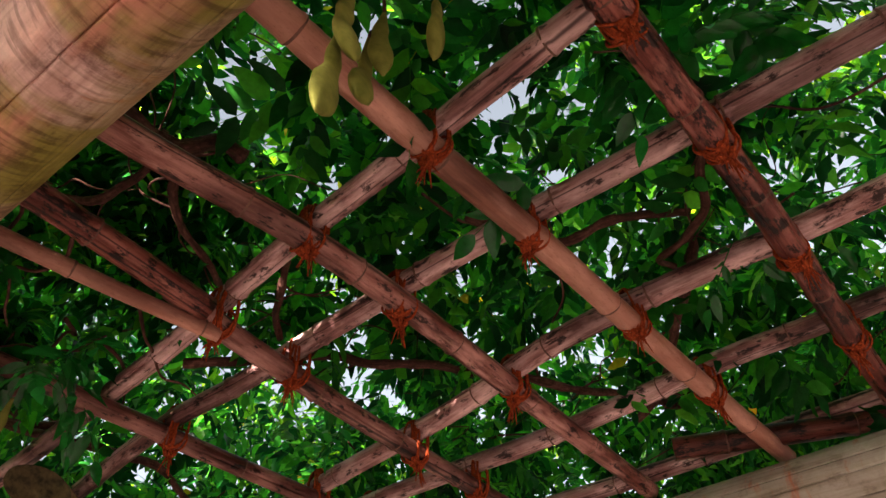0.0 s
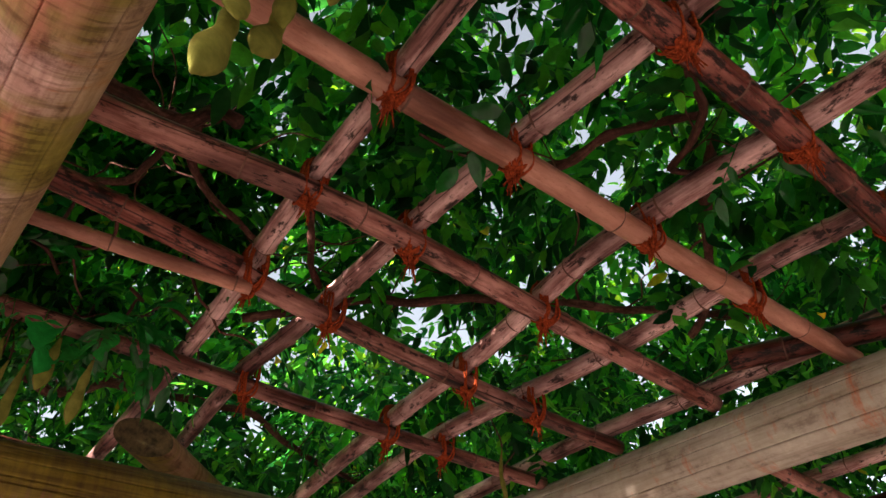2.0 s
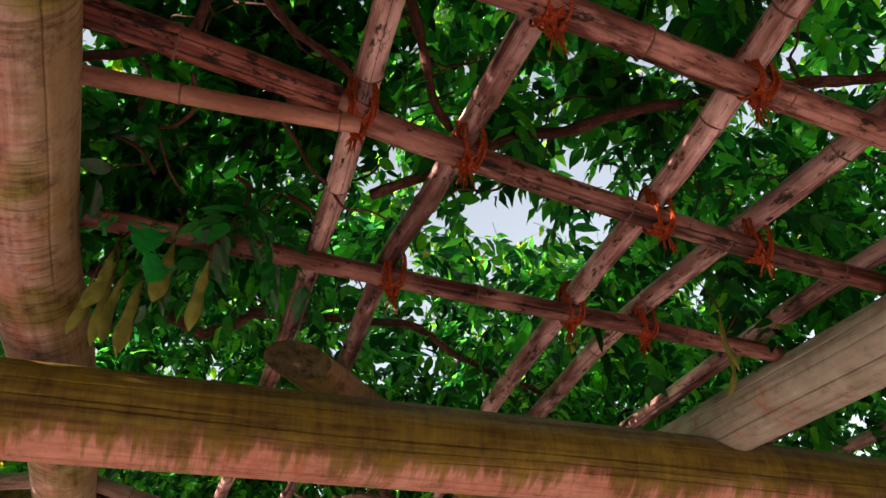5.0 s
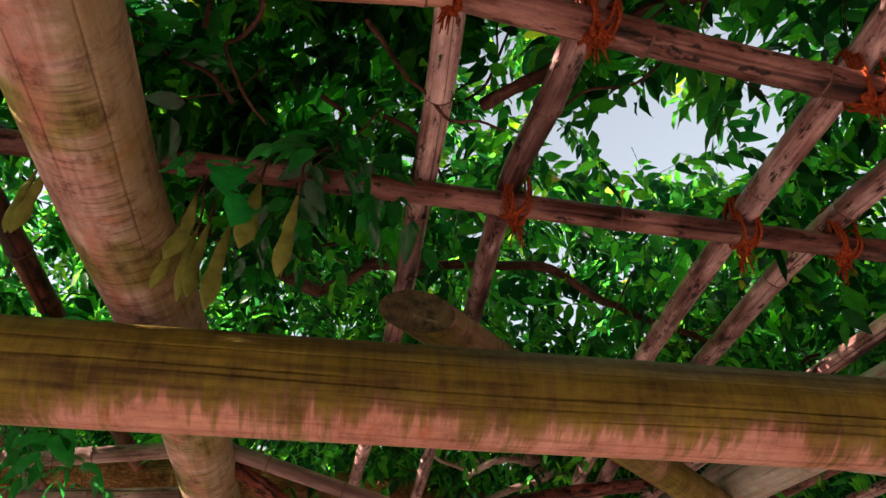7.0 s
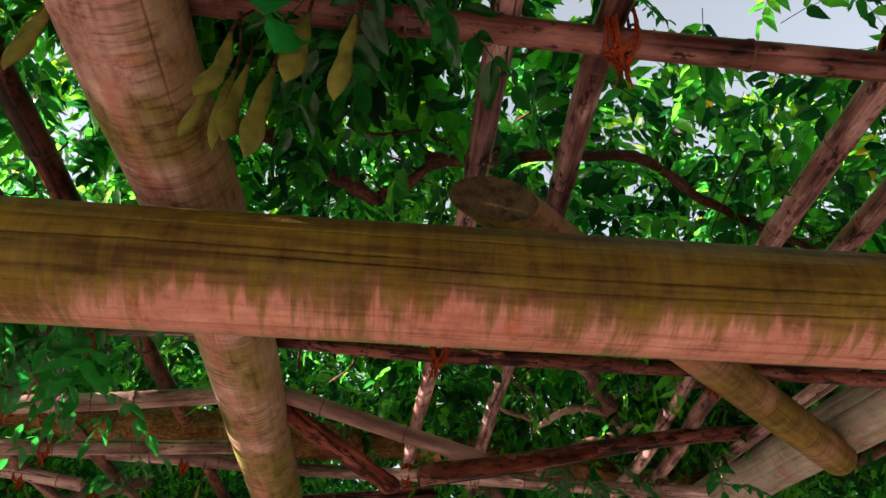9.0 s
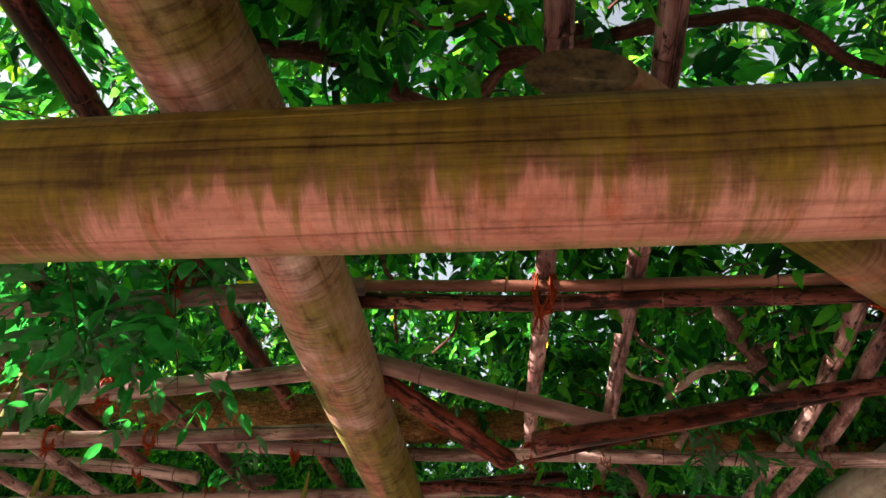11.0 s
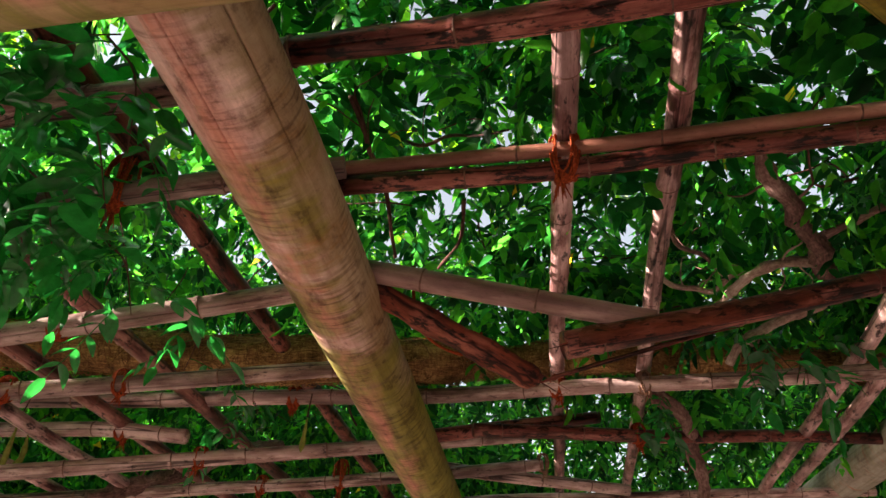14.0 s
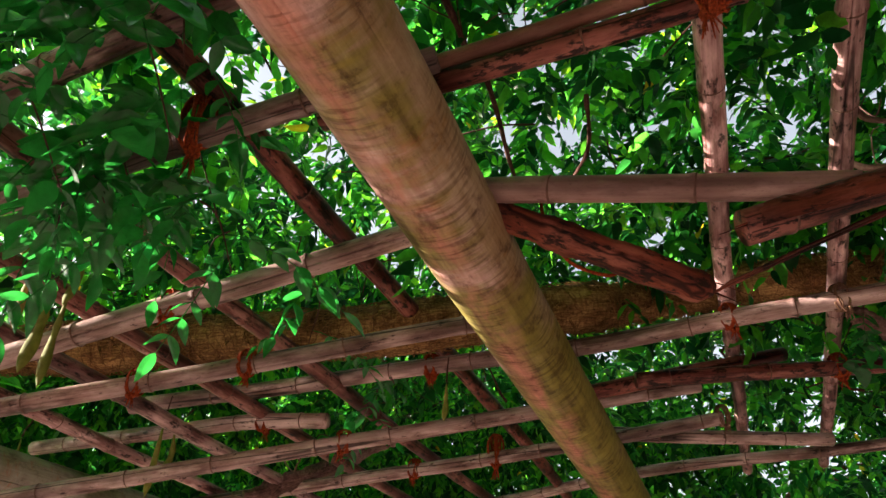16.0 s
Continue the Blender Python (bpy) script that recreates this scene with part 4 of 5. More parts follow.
def edge_band(count, seed, centre, spread):
    """Leaves of the outer hedge of growth that hangs down round the trellis."""
    g = np.random.default_rng(seed)
    P, R, S, K = [], [], [], []
    for _ in range(count):
        P.append(tuple(g.normal(0, 1, 3) * spread + centre))
        R.append(turn_matrix(g.uniform(0, 6.283), g.normal(0.5, 0.5), g.normal(0, 0.6)))
        S.append(g.uniform(0.8, 1.5))
        K.append(int(g.integers(0, len(LEAVES))))
    return np.array(P), R, S, K


# ---- trees behind the pergola ----
LEAF_TREE = leaf_material("tree_leaf", (0.012, 0.06, 0.012), (0.03, 0.11, 0.014), (0.07, 0.17, 0.02), (2.5, 3.0, 1.4), 0.2)


def tree(x, y, tall, wide, seed, count=550):
    g = np.random.default_rng(seed)
    root = tagged(empty("tree", (x, y, 0)), "leafy green tree standing beyond the pergola", "tree", "trees beyond the pergola")
    pieces = [sweep(spline([(0, 0, -0.1), (0.1, 0.05, tall * 0.3), (0.0, -0.1, tall * 0.7)], 0.3), np.linspace(0.16, 0.06, len(spline([(0, 0, -0.1), (0.1, 0.05, tall * 0.3), (0.0, -0.1, tall * 0.7)], 0.3))), 10)]
    tips = []
    for k in range(9):
        a, h = g.uniform(0, 6.28), tall * g.uniform(0.22, 0.6)
        e = np.array([math.cos(a) * wide * 0.8, math.sin(a) * wide * 0.8, h + tall * g.uniform(0.05, 0.3)])
        p = spline([(0.05, 0, h), e * (0.5, 0.5, 1) - (0, 0, 0.1), e], 0.25)
        pieces.append(sweep(p, np.linspace(0.05, 0.012, len(p)), 7))
        tips += [e, e * (0.6, 0.6, 1.05)]
    v, f, c = join(pieces)
    part("trunk", mesh_of("trunk", v, f, BARK, c), root)
    P, R, S, K = [], [], [], []
    for _ in range(count):
        o = tips[int(g.integers(0, len(tips)))] if g.uniform() < 0.7 else np.array([0, 0, tall * 0.62])
        P.append(o + g.normal(0, 1, 3) * (wide * 0.36, wide * 0.36, tall * 0.16))
        R.append(turn_matrix(g.uniform(0, 6.283), g.normal(0.4, 0.6), g.normal(0, 0.6)))
        S.append(g.uniform(1.5, 2.6))
        K.append(int(g.integers(0, len(LEAVES))))
    crown = scatter("crown", P, R, S, K, LEAF_TREE, "", "")
    crown.parent = root
    del crown["kind"]
    return root


for i, (x, y, tall, wide) in enumerate([(-4.6, 7.6, 4.6, 1.5), (-2.2, 8.6, 5.0, 1.6), (0.2, 8.9, 4.6, 1.6), (2.6, 8.3, 5.0, 1.6), (5.2, 6.6, 4.8, 1.6), (-6.6, 6.4, 4.4, 1.5), (6.4, 3.4, 5.0, 1.7), (6.6, 0.2, 4.6, 1.6)]):
    tree(x, y, tall, wide, 50 + i)

scatter("hanging_foliage", *edge_band(1500, 21, (-0.6, 6.3, 2.35), (2.2, 0.35, 0.42)), LEAF, "curtain of green wisteria leaves at the pergola's far edge", "wisteria foliage")
# cluster added at the low side to stop sun from reaching the beam's top
scatter("hanging_foliage", *edge_band(300, 23, (-2.3, 1.15, 2.68), (0.25, 0.45, 0.16)), LEAF, "leafy wisteria shoots hanging at the trellis's low side", "wisteria foliage")
scatter("hanging_foliage", *edge_band(700, 22, (-2.9, 4.7, 2.25), (0.35, 0.8, 0.40)), LEAF, "curtain of green wisteria leaves at the pergola's far edge", "wisteria foliage")


# ---- more of the trellis at its sides ----
log("log_rafter", [(-1.90, -1.6, 2.19), (-1.92, 1.7, 2.185), (-1.93, 5.6, 2.18)], 0.085, LOG_GREY, "pale weathered log rafter at the trellis's low side", [(30, 0, 7, 0.05), (340, 1, 6, 0.05)], seed=12)
log("log_post", [(-1.93, 5.5, -0.3), (-1.93, 5.5, 2.11)], 0.09, LOG_GREY, "upright log post that carries the pergola", [], seed=4, category="log post")
bamboo_pole([(1.62, 0.85, 2.52), (2.4, 0.9, 2.55), (3.3, 0.92, 2.58)], 0.025, BAMBOO, PINK)
bamboo_pole([(1.62, 1.40, 2.54), (2.1, 1.38, 2.55), (3.3, 1.36, 2.6)], 0.024, BAMBOO_DARK, DARK)
bamboo_pole([(1.62, 1.95, 2.56), (2.4, 1.9, 2.58), (3.3, 1.88, 2.6)], 0.024, BAMBOO_GREY, GREY)
bamboo_pole([(1.62, 2.5, 2.58), (2.4, 2.52, 2.58), (3.3, 2.5, 2.6)], 0.024, BAMBOO_PALE, PALE)
bamboo_pole([(1.95, -0.6, 2.60), (1.93, 1.2, 2.60), (1.95, 3.2, 2.62)], 0.025, BAMBOO, PINK)
bamboo_pole([(2.26, -0.6, 2.61), (2.25, 1.2, 2.61), (2.22, 3.2, 2.63)], 0.025, BAMBOO_GREY, GREY)
bamboo_pole([(2.62, -0.6, 2.62), (2.6, 1.2, 2.62), (2.62, 3.2, 2.64)], 0.025, BAMBOO_DARK, DARK)


# ---- vines ----
def vine(pts, r0, r1, mat, label, seed=0, rough=0.35, name="vine_branch"):
    """A knobbly woody stem through the points."""
    p = spline(pts, 0.012)
    n = len(p)
    w = np.array([noise.noise_vector((i * 0.12, seed * 3.1, 0.5)) for i in range(n)]) * min(r0, 0.012) * 0.9
    rad = np.linspace(r0, r1, n) * (1 + rough * np.array([noise.noise((i * 0.3, seed, 9.0)) + 0.9 * max(0, noise.noise((i * 0.11, seed, 4.0)) - 0.15) for i in range(n)]))
    v, f, c = sweep(p + w, rad, 12, shape=lambda q, a: 1 + 0.11 * np.sin(3 * a + q * 30) + 0.07 * np.sin(5 * a - q * 60) + 0.05 * np.sin(7 * a + q * 190))
    ob = tagged(new(name, mesh_of(name, v, f, mat, c)), label, "vine branch")
    if r0 > 0.0055 and n > 12:
        gg = random.Random(seed * 7 + 3)
        for k in range(2 + n // 22):
            i = gg.randrange(3, n - 3)
            o = p[i] + w[i]
            a, q = gg.uniform(0, 6.28), [o]
            for _ in range(gg.randrange(3, 6)):
                a += gg.gauss(0, 0.6)
                o = o + np.array([0.035 * math.cos(a), 0.035 * math.sin(a), gg.gauss(0.012, 0.014)])
                q.append(o)
            q = spline(q, 0.012)
            sv, sf, sc = sweep(q, np.linspace(min(0.3 * rad[i], 0.004), 0.0011, len(q)), 6)
            part("side_shoot", mesh_of("side_shoot", sv, sf, mat, sc), ob)
    return ob


VB = "twisting dark brown wisteria stem over the trellis"
vine([(-0.18, 0.86, 2.64), (-0.03, 0.825, 2.625), (0.06, 0.83, 2.615), (0.12, 0.81, 2.61), (0.16, 0.765, 2.615), (0.20, 0.745, 2.60)], 0.018, 0.013, BARK, "dark stub of a sawn-off vine lying over the trellis", 1)
vine([(0.46, 1.30, 2.62), (0.64, 1.11, 2.64), (0.77, 1.0, 2.64), (0.94, 0.88, 2.65), (1.18, 0.74, 2.66), (1.5, 0.6, 2.7)], 0.011, 0.009, BARK, VB, 2)
vine([(0.70, 0.12, 2.68), (0.74, 0.19, 2.63), (0.82, 0.23, 2.61), (0.865, 0.29, 2.615), (0.90, 0.36, 2.63), (0.99, 0.36, 2.68)], 0.009, 0.006, BARK, "thin vine hanging in a loop", 3)
vine([(0.30, 1.90, 2.66), (0.44, 1.85, 2.66), (0.70, 1.82, 2.68), (0.92, 1.94, 2.68), (1.03, 1.98, 2.68), (1.3, 2.12, 2.72)], 0.012, 0.008, BARK, VB, 4)
vine([(-0.25, 1.86, 2.70), (0.03, 1.91, 2.67), (0.12, 1.96, 2.64), (0.205, 2.01, 2.64)], 0.018, 0.015, BARK, "thick vine with a pale sawn tip", 5)
vine([(0.205, 2.01, 2.64), (0.23, 2.0, 2.66), (0.30, 1.93, 2.66), (0.44, 1.85, 2.70)], 0.013, 0.010, BARK, VB, 6)
vine([(0.78, 2.60, 2.70), (0.81, 2.68, 2.66), (0.91, 2.84, 2.65), (0.98, 2.96, 2.64), (1.02, 3.06, 2.66), (1.08, 3.17, 2.68)], 0.017, 0.024, BARK_MID, "gnarled forking wisteria stem", 7, 0.55)
vine([(1.01, 3.03, 2.64), (0.93, 3.06, 2.65), (0.86, 3.10, 2.65), (0.83, 3.16, 2.64), (0.80, 3.25, 2.63)], 0.014, 0.011, BARK_PALE, "pale grey twisted vine branch", 8, 0.5)
vine([(1.35, 3.25, 2.78), (1.10, 3.25, 2.661), (0.972, 3.25, 2.597), (0.852, 3.25, 2.525), (0.81, 3.26, 2.47)], 0.017, 0.012, BARK_PALE, "pale vine stem that slants down under the trellis", 20, 0.4)
vine([(0.62, 3.12, 2.69), (0.666, 3.15, 2.652), (0.73, 3.15, 2.639), (0.777, 3.15, 2.63), (0.83, 3.13, 2.68)], 0.008, 0.006, BARK_PALE, "pale grey twisted vine branch", 21, 0.4)
vine([(0.66, 3.05, 2.80), (0.692, 3.1, 2.749), (0.755, 3.1, 2.707), (0.798, 3.1, 2.645)], 0.007, 0.006, BARK_MID, VB, 22)
vine([(0.82, 2.85, 2.92), (0.871, 2.9, 2.834), (0.921, 2.9, 2.747), (0.957, 2.92, 2.68)], 0.006, 0.008, BARK_MID, VB, 23)
vine([(0.98, 2.95, 2.66), (1.10, 2.86, 2.68), (1.25, 2.82, 2.68), (1.38, 2.70, 2.70)], 0.010, 0.007, BARK_MID, VB, 9)
vine([(0.40, 0.88, 2.70), (0.46, 0.97, 2.64), (0.50, 1.03, 2.62), (0.545, 1.07, 2.61)], 0.009, 0.007, BARK, VB, 10)
vine([(0.15, 0.86, 2.68), (0.17, 0.91, 2.64), (0.24, 0.99, 2.64), (0.33, 1.03, 2.64), (0.40, 1.1, 2.68)], 0.009, 0.006, BARK, VB, 11)
vine([(-0.1, 1.20, 2.66), (0.07, 1.07, 2.64), (0.11, 0.94, 2.63), (0.1, 0.84, 2.66)], 0.009, 0.007, BARK, VB, 12)
vine([(0.60, 0.60, 2.68), (0.73, 0.49, 2.63), (0.76, 0.37, 2.64), (0.9, 0.28, 2.7)], 0.010, 0.008, BARK, VB, 13)
vine([(0.95, 0.28, 2.70), (1.01, 0.36, 2.64), (1.10, 0.43, 2.63), (1.19, 0.49, 2.64), (1.28, 0.58, 2.62), (1.4, 0.7, 2.66)], 0.011, 0.009, BARK, VB, 14)
vine([(-0.02, 2.40, 2.66), (-0.01, 2.53, 2.63), (0.0, 2.63, 2.62), (-0.03, 2.90, 2.60)], 0.006, 0.004, BARK, "thin reddish vine shoot", 15)
vine([(0.16, 2.75, 2.66), (0.14, 2.85, 2.62), (0.07, 2.96, 2.60)], 0.005, 0.003, BARK, "thin reddish vine shoot", 16)
vine([(0.66, 3.62, 2.52), (0.74, 3.72, 2.52), (0.80, 3.9, 2.46), (0.84, 4.0, 2.36), (0.85, 4.1, 2.2)], 0.022, 0.020, BARK_MID, "thick old wisteria stem bending down", 17, 0.5)
vine([(-1.35, 3.9, 2.2), (-1.15, 4.1, 2.35), (-1.0, 4.3, 2.5), (-0.9, 4.5, 2.6)], 0.035, 0.028, BARK_MID, "thick old wisteria stem climbing through the trellis", 18)
vine([(0.05, 2.78, 2.50), (0.06, 2.79, 2.40), (0.09, 2.85, 2.345), (0.16, 2.90, 2.335), (0.20, 2.86, 2.37)], 0.0035, 0.003, ROPE, "loose curved end of rope", 19, 0.1, "loose_rope")

# bare curling shoots near the pale rafter
gg = np.random.default_rng(77)
for k, (x, y, z) in enumerate([(0.02, 1.22, 2.60), (0.10, 1.10, 2.60), (0.20, 1.30, 2.58), (0.26, 1.16, 2.61), (0.06, 1.34, 2.57), (0.30, 1.34, 2.60), (-0.28, 1.25, 2.58), (0.16, 1.78, 2.62)]):
    a, pts = gg.uniform(0, 6.28), [(x, y, z)]
    for _ in range(6):
        a += gg.normal(0.25, 0.7)
        x, y, z = x + 0.045 * math.cos(a), y + 0.045 * math.sin(a), max(2.53, z + gg.normal(-0.006, 0.02))
        pts.append((x, y, z))
    vine(pts, 0.0042, 0.0018, BARK, "bare curling red-brown shoot among the leaves", 40 + k, 0.2)

# fine twigs among the leaves
g = np.random.default_rng(31)
pieces = []
for k in range(260):
    x, y, z = g.uniform(-1.8, 2.2), g.uniform(-0.6, 5.0), g.uniform(2.62, 2.95)
    a, pts = g.uniform(0, 6.28), [(x, y, z)]
    for _ in range(int(g.integers(3, 7))):
        a += g.normal(0, 0.7)
        x, y, z = x + 0.09 * math.cos(a), y + 0.09 * math.sin(a), z + g.normal(0, 0.035)
        pts.append((x, y, max(2.615, z)))
    p = spline(pts, 0.02)
    r0 = g.choice([0.0018, 0.0025, 0.0035, 0.006], p=[0.4, 0.3, 0.2, 0.1])
    pieces.append(sweep(p, np.linspace(r0, r0 * 0.5, len(p)), 5))
v, f, c = join(pieces)
tagged(new("vine_twigs", mesh_of("vine_twigs", v, f, BARK, c)), "thin reddish-brown wisteria twigs among the leaves", "twigs", kind="stuff")

# ---- trunk wrapped in coir ----
p = spline([(-1.75, 3.02, 2.46), (-1.45, 3.12, 2.475), (-1.1, 3.20, 2.49), (-0.59, 3.31, 2.50), (-0.1, 3.45, 2.56), (0.2, 3.62, 2.63), (0.53, 3.60, 2.64), (1.4, 3.70, 2.65), (1.9, 3.7, 2.68)], 0.03)
n = len(p)
rad = np.interp(np.arange(n) / n, [0, 0.42, 0.55, 1], [0.072, 0.068, 0.05, 0.048]) * (1 + 0.18 * np.array([noise.noise((i * 0.12, 3, 3)) for i in range(n)]))
v, f, c = sweep(p, rad, 40, shape=lambda q, a: 1 + 0.10 * np.array([noise.noise((q * 9, math.cos(t) * 2.5, math.sin(t) * 2.5)) for t in a]))
wrapped = tagged(new("wrapped_trunk", mesh_of("wrapped_trunk", v, f, COIR, c)), "wisteria trunk wrapped in brown coir matting, lying on the trellis", "wrapped trunk")
pieces = []
for k in range(4200):
    i = int(g.integers(2, n - 3))
    a, ln = g.uniform(0, 6.283), g.uniform(0.03, 0.11)
    t = p[i + 1] - p[i]
    t = t / np.linalg.norm(t)
    w = np.cross(t, (0, 0, 1.0))
    w /= np.linalg.norm(w)
    u = np.cross(w, t)
    da, run = g.normal(0, 0.7), g.normal(0, 0.5)
    q = []
    for m_ in np.linspace(0, 1, 5):
        b = a + da * m_
        q.append(p[i] + t * (run * ln * m_) + (rad[i] * 1.04 + 0.006 * math.sin(m_ * 3.14) * g.uniform(0.2, 1.6)) * (math.cos(b) * w + math.sin(b) * u))
    pieces.append(sweep(np.array(q), g.uniform(0.0008, 0.0017), 3, caps=False))
fv, ff, fc = join(pieces)
tagged(part("fibre_mat", mesh_of("fibre_mat", fv, ff, COIR, fc), wrapped, "loose brown coir fibres"), kind="stuff")


# ---- pods and near leaves ----
def seed_pod(tip, top, wide, seed, label="velvety olive-green wisteria pod hanging on its stalk"):
    """A flat velvety pod with two or three seed bulges, a narrow neck and a pointed tip."""
    tip, top = np.array(tip), np.array(top)
    gg = random.Random(seed)
    side = np.array([gg.uniform(-1, 1), gg.uniform(-1, 1), 0]) * 0.011
    p = spline([top, (top + tip) / 2 + side, tip], 0.006)
    n = len(p)
    s_ = np.linspace(0, 1, n)
    at = np.array([0, 0.07, 0.2, 0.33, 0.46, 0.57, 0.70, 0.82, 0.91, 0.965, 1.0])
    width = np.array([0.16, 0.26, 0.42, 0.66, 0.56, 0.76, 1.0, 0.92, 0.60, 0.24, 0.05])
    width[3:8] *= [gg.uniform(0.9, 1.15), gg.uniform(0.9, 1.2), gg.uniform(0.9, 1.1), 1, gg.uniform(0.92, 1.02)]
    prof = np.convolve(np.pad(np.interp(s_, at, width), 1, mode="edge"), [0.25, 0.5, 0.25], "valid")
    ang = math.pi / 2 + gg.uniform(-0.7, 0.7)
    flat = 0.50
    v, f, c = sweep(p, wide * 0.60 * prof, 20, shape=lambda q, a: (1 + 0.05 * np.exp(-((np.sin(a - ang) / 0.2) ** 2))) / np.sqrt(np.cos(a - ang) ** 2 + (np.sin(a - ang) / flat) ** 2))
    ob = tagged(new("seed_pod", mesh_of("seed_pod", v, f, POD, c)), label, "seed pod", "wisteria seed pods")
    q = spline([top + (0, 0, 0.004), top + (side[0] * 0.6, side[1] * 0.6, 0.035), top + (side[0] * 3, side[1] * 3, 0.085)], 0.01)
    sv, sf, sc = sweep(q, np.linspace(0.0026, 0.0018, len(q)), 6)
    part("stalk", mesh_of("stalk", sv, sf, BARK, sc), ob, "thin brown stalk")
    return ob


PODS = [((0.069, 0.345, 2.163), 0.175, 0.035), ((0.085, 0.322, 2.245), 0.145, 0.033), ((0.115, 0.351, 2.250), 0.155, 0.033), ((0.135, 0.338, 2.30), 0.14, 0.024), ((0.165, 0.295, 2.322), 0.125, 0.034),
        ((-0.002, 1.456, 2.273), 0.125, 0.026), ((0.014, 1.419, 2.308), 0.13, 0.028), ((0.038, 1.466, 2.264), 0.14, 0.022), ((0.057, 1.439, 2.26), 0.145, 0.025), ((0.083, 1.456, 2.252), 0.155, 0.028),
        ((0.118, 1.408, 2.34), 0.13, 0.030), ((0.193, 1.353, 2.265), 0.15, 0.025), ((-0.205, 1.408, 2.307), 0.13, 0.028), ((-0.225, 1.43, 2.32), 0.13, 0.026),
        ((1.276, 1.284, 2.384), 0.15, 0.020), ((1.30, 1.36, 2.36), 0.12, 0.020),
        ((-1.049, 2.62, 2.261), 0.19, 0.032), ((-0.982, 2.62, 2.157), 0.19, 0.030), ((-0.912, 2.62, 2.12), 0.20, 0.026), ((-0.922, 2.62, 2.299), 0.12, 0.030), ((-1.103, 2.62, 2.43), 0.13, 0.028), ((-1.161, 2.62, 2.40), 0.15, 0.026),
        ((-1.317, 3.38, 2.094), 0.21, 0.024), ((-1.283, 3.38, 2.141), 0.14, 0.028), ((-1.935, 3.38, 2.215), 0.10, 0.024), ((-0.34, 3.30, 2.22), 0.10, 0.022)]
for i, (tip, ln, wide) in enumerate(PODS):
    gg = random.Random(i)
    seed_pod(tip, (tip[0] + gg.uniform(-0.012, 0.016), tip[1] + gg.uniform(-0.012, 0.012), tip[2] + ln), wide, i)

NEAR = []


def leaf_mesh(seed, pairs, length, leaf_len, fat):
    """Stalk and leaflets of a near leaf, each leaflet of finer shape; returned one mesh a leaflet."""
    gg = random.Random(seed)
    t = np.linspace(0, 1, 9)
    bend = gg.uniform(0.4, 0.9)
    axis = np.stack([length * t, 0.05 * length * np.sin(3 * t + seed), -bend * length * t**1.8], 1)
    sv, sf, sc = sweep(axis, np.linspace(0.0014, 0.0007, 9), 5)
    stalk = mesh_of("stalk", sv, sf, LEAF_NEAR, sc)
    made = []
    for i in range(pairs + 1):
        s_ = 0.25 + 0.75 * i / pairs
        base = np.array([np.interp(s_, t, axis[:, j]) for j in range(3)])
        for side in (1, -1) if i < pairs else (0,):
            ln = leaf_len * gg.uniform(0.75, 1.15)
            nu, nv = 9, 2
            grid, faces = [], []
            fold, droop, curl = gg.uniform(0.1, 0.4), gg.uniform(0.2, 0.9), gg.uniform(-0.3, 0.3)
            for a in range(nu):
                u = a / (nu - 1)
                w = ln * fat * 0.5 * (math.sin(math.pi * min(1, u * 0.98 + 0.01) ** 0.8) ** 0.85) * (1 - 0.25 * u)
                for b in range(-nv, nv + 1):
                    q = b / nv
                    grid.append((u * ln, q * w, fold * abs(q) * w - droop * 0.3 * u * u * ln + curl * q * w * u + 0.012 * ln * math.sin(9 * u + 3 * abs(q))))
            k = 2 * nv + 1
            for a in range(nu - 1):
                faces += [(a * k + b, a * k + b + 1, (a + 1) * k + b + 1, (a + 1) * k + b) for b in range(k - 1)]
            r = np.array(Euler((gg.uniform(-0.5, 0.5), s_ * bend * 0.8 + gg.uniform(-0.1, 0.5), side * gg.uniform(0.8, 1.2) + gg.uniform(-0.1, 0.1))).to_matrix())
            made.append(mesh_of("leaflet", np.array(grid) @ r.T + base, faces, LEAF_NEAR))
    return stalk, made


for i, (pairs, ln, lf, fat) in enumerate([(4, 0.17, 0.062, 0.46), (3, 0.13, 0.07, 0.5), (5, 0.2, 0.055, 0.42), (2, 0.09, 0.075, 0.55)]):
    NEAR.append(leaf_mesh(70 + i, pairs, ln, lf, fat))


def spray(place, reach, drop, count, seed, size=1.0, label="drooping spray of green wisteria leaves below the trellis"):
    """A hanging shoot with leaves along it; each leaflet is a mesh of its own under its leaf."""
    gg = random.Random(seed)
    root = tagged(empty("leaf_spray", place), label, "leaf spray", "hanging leaf sprays")
    a = gg.uniform(0, 6.28)
    pts = [(0, 0, 0), (math.cos(a) * reach * 0.5, math.sin(a) * reach * 0.5, -drop * 0.3), (math.cos(a + 0.5) * reach, math.sin(a + 0.5) * reach, -drop)]
    p = spline(pts, 0.02)
    v, f, c = sweep(p, np.linspace(0.0024, 0.001, len(p)), 6)
    part("stem", mesh_of("stem", v, f, BARK, c), root)
    for k in range(count):
        q = p[int((k + 0.5) / count * (len(p) - 1))]
        stalk, lets = NEAR[gg.randrange(len(NEAR))]
        leaf = part("leaf", stalk, root)
        leaf.matrix_basis = pose(*q, gg.uniform(-25, 25), gg.uniform(-25, 45), gg.uniform(0, 360)) @ Matrix.Scale(size * gg.uniform(0.8, 1.15), 4)
        for me in lets:
            part("leaflet", me, leaf)
    return root


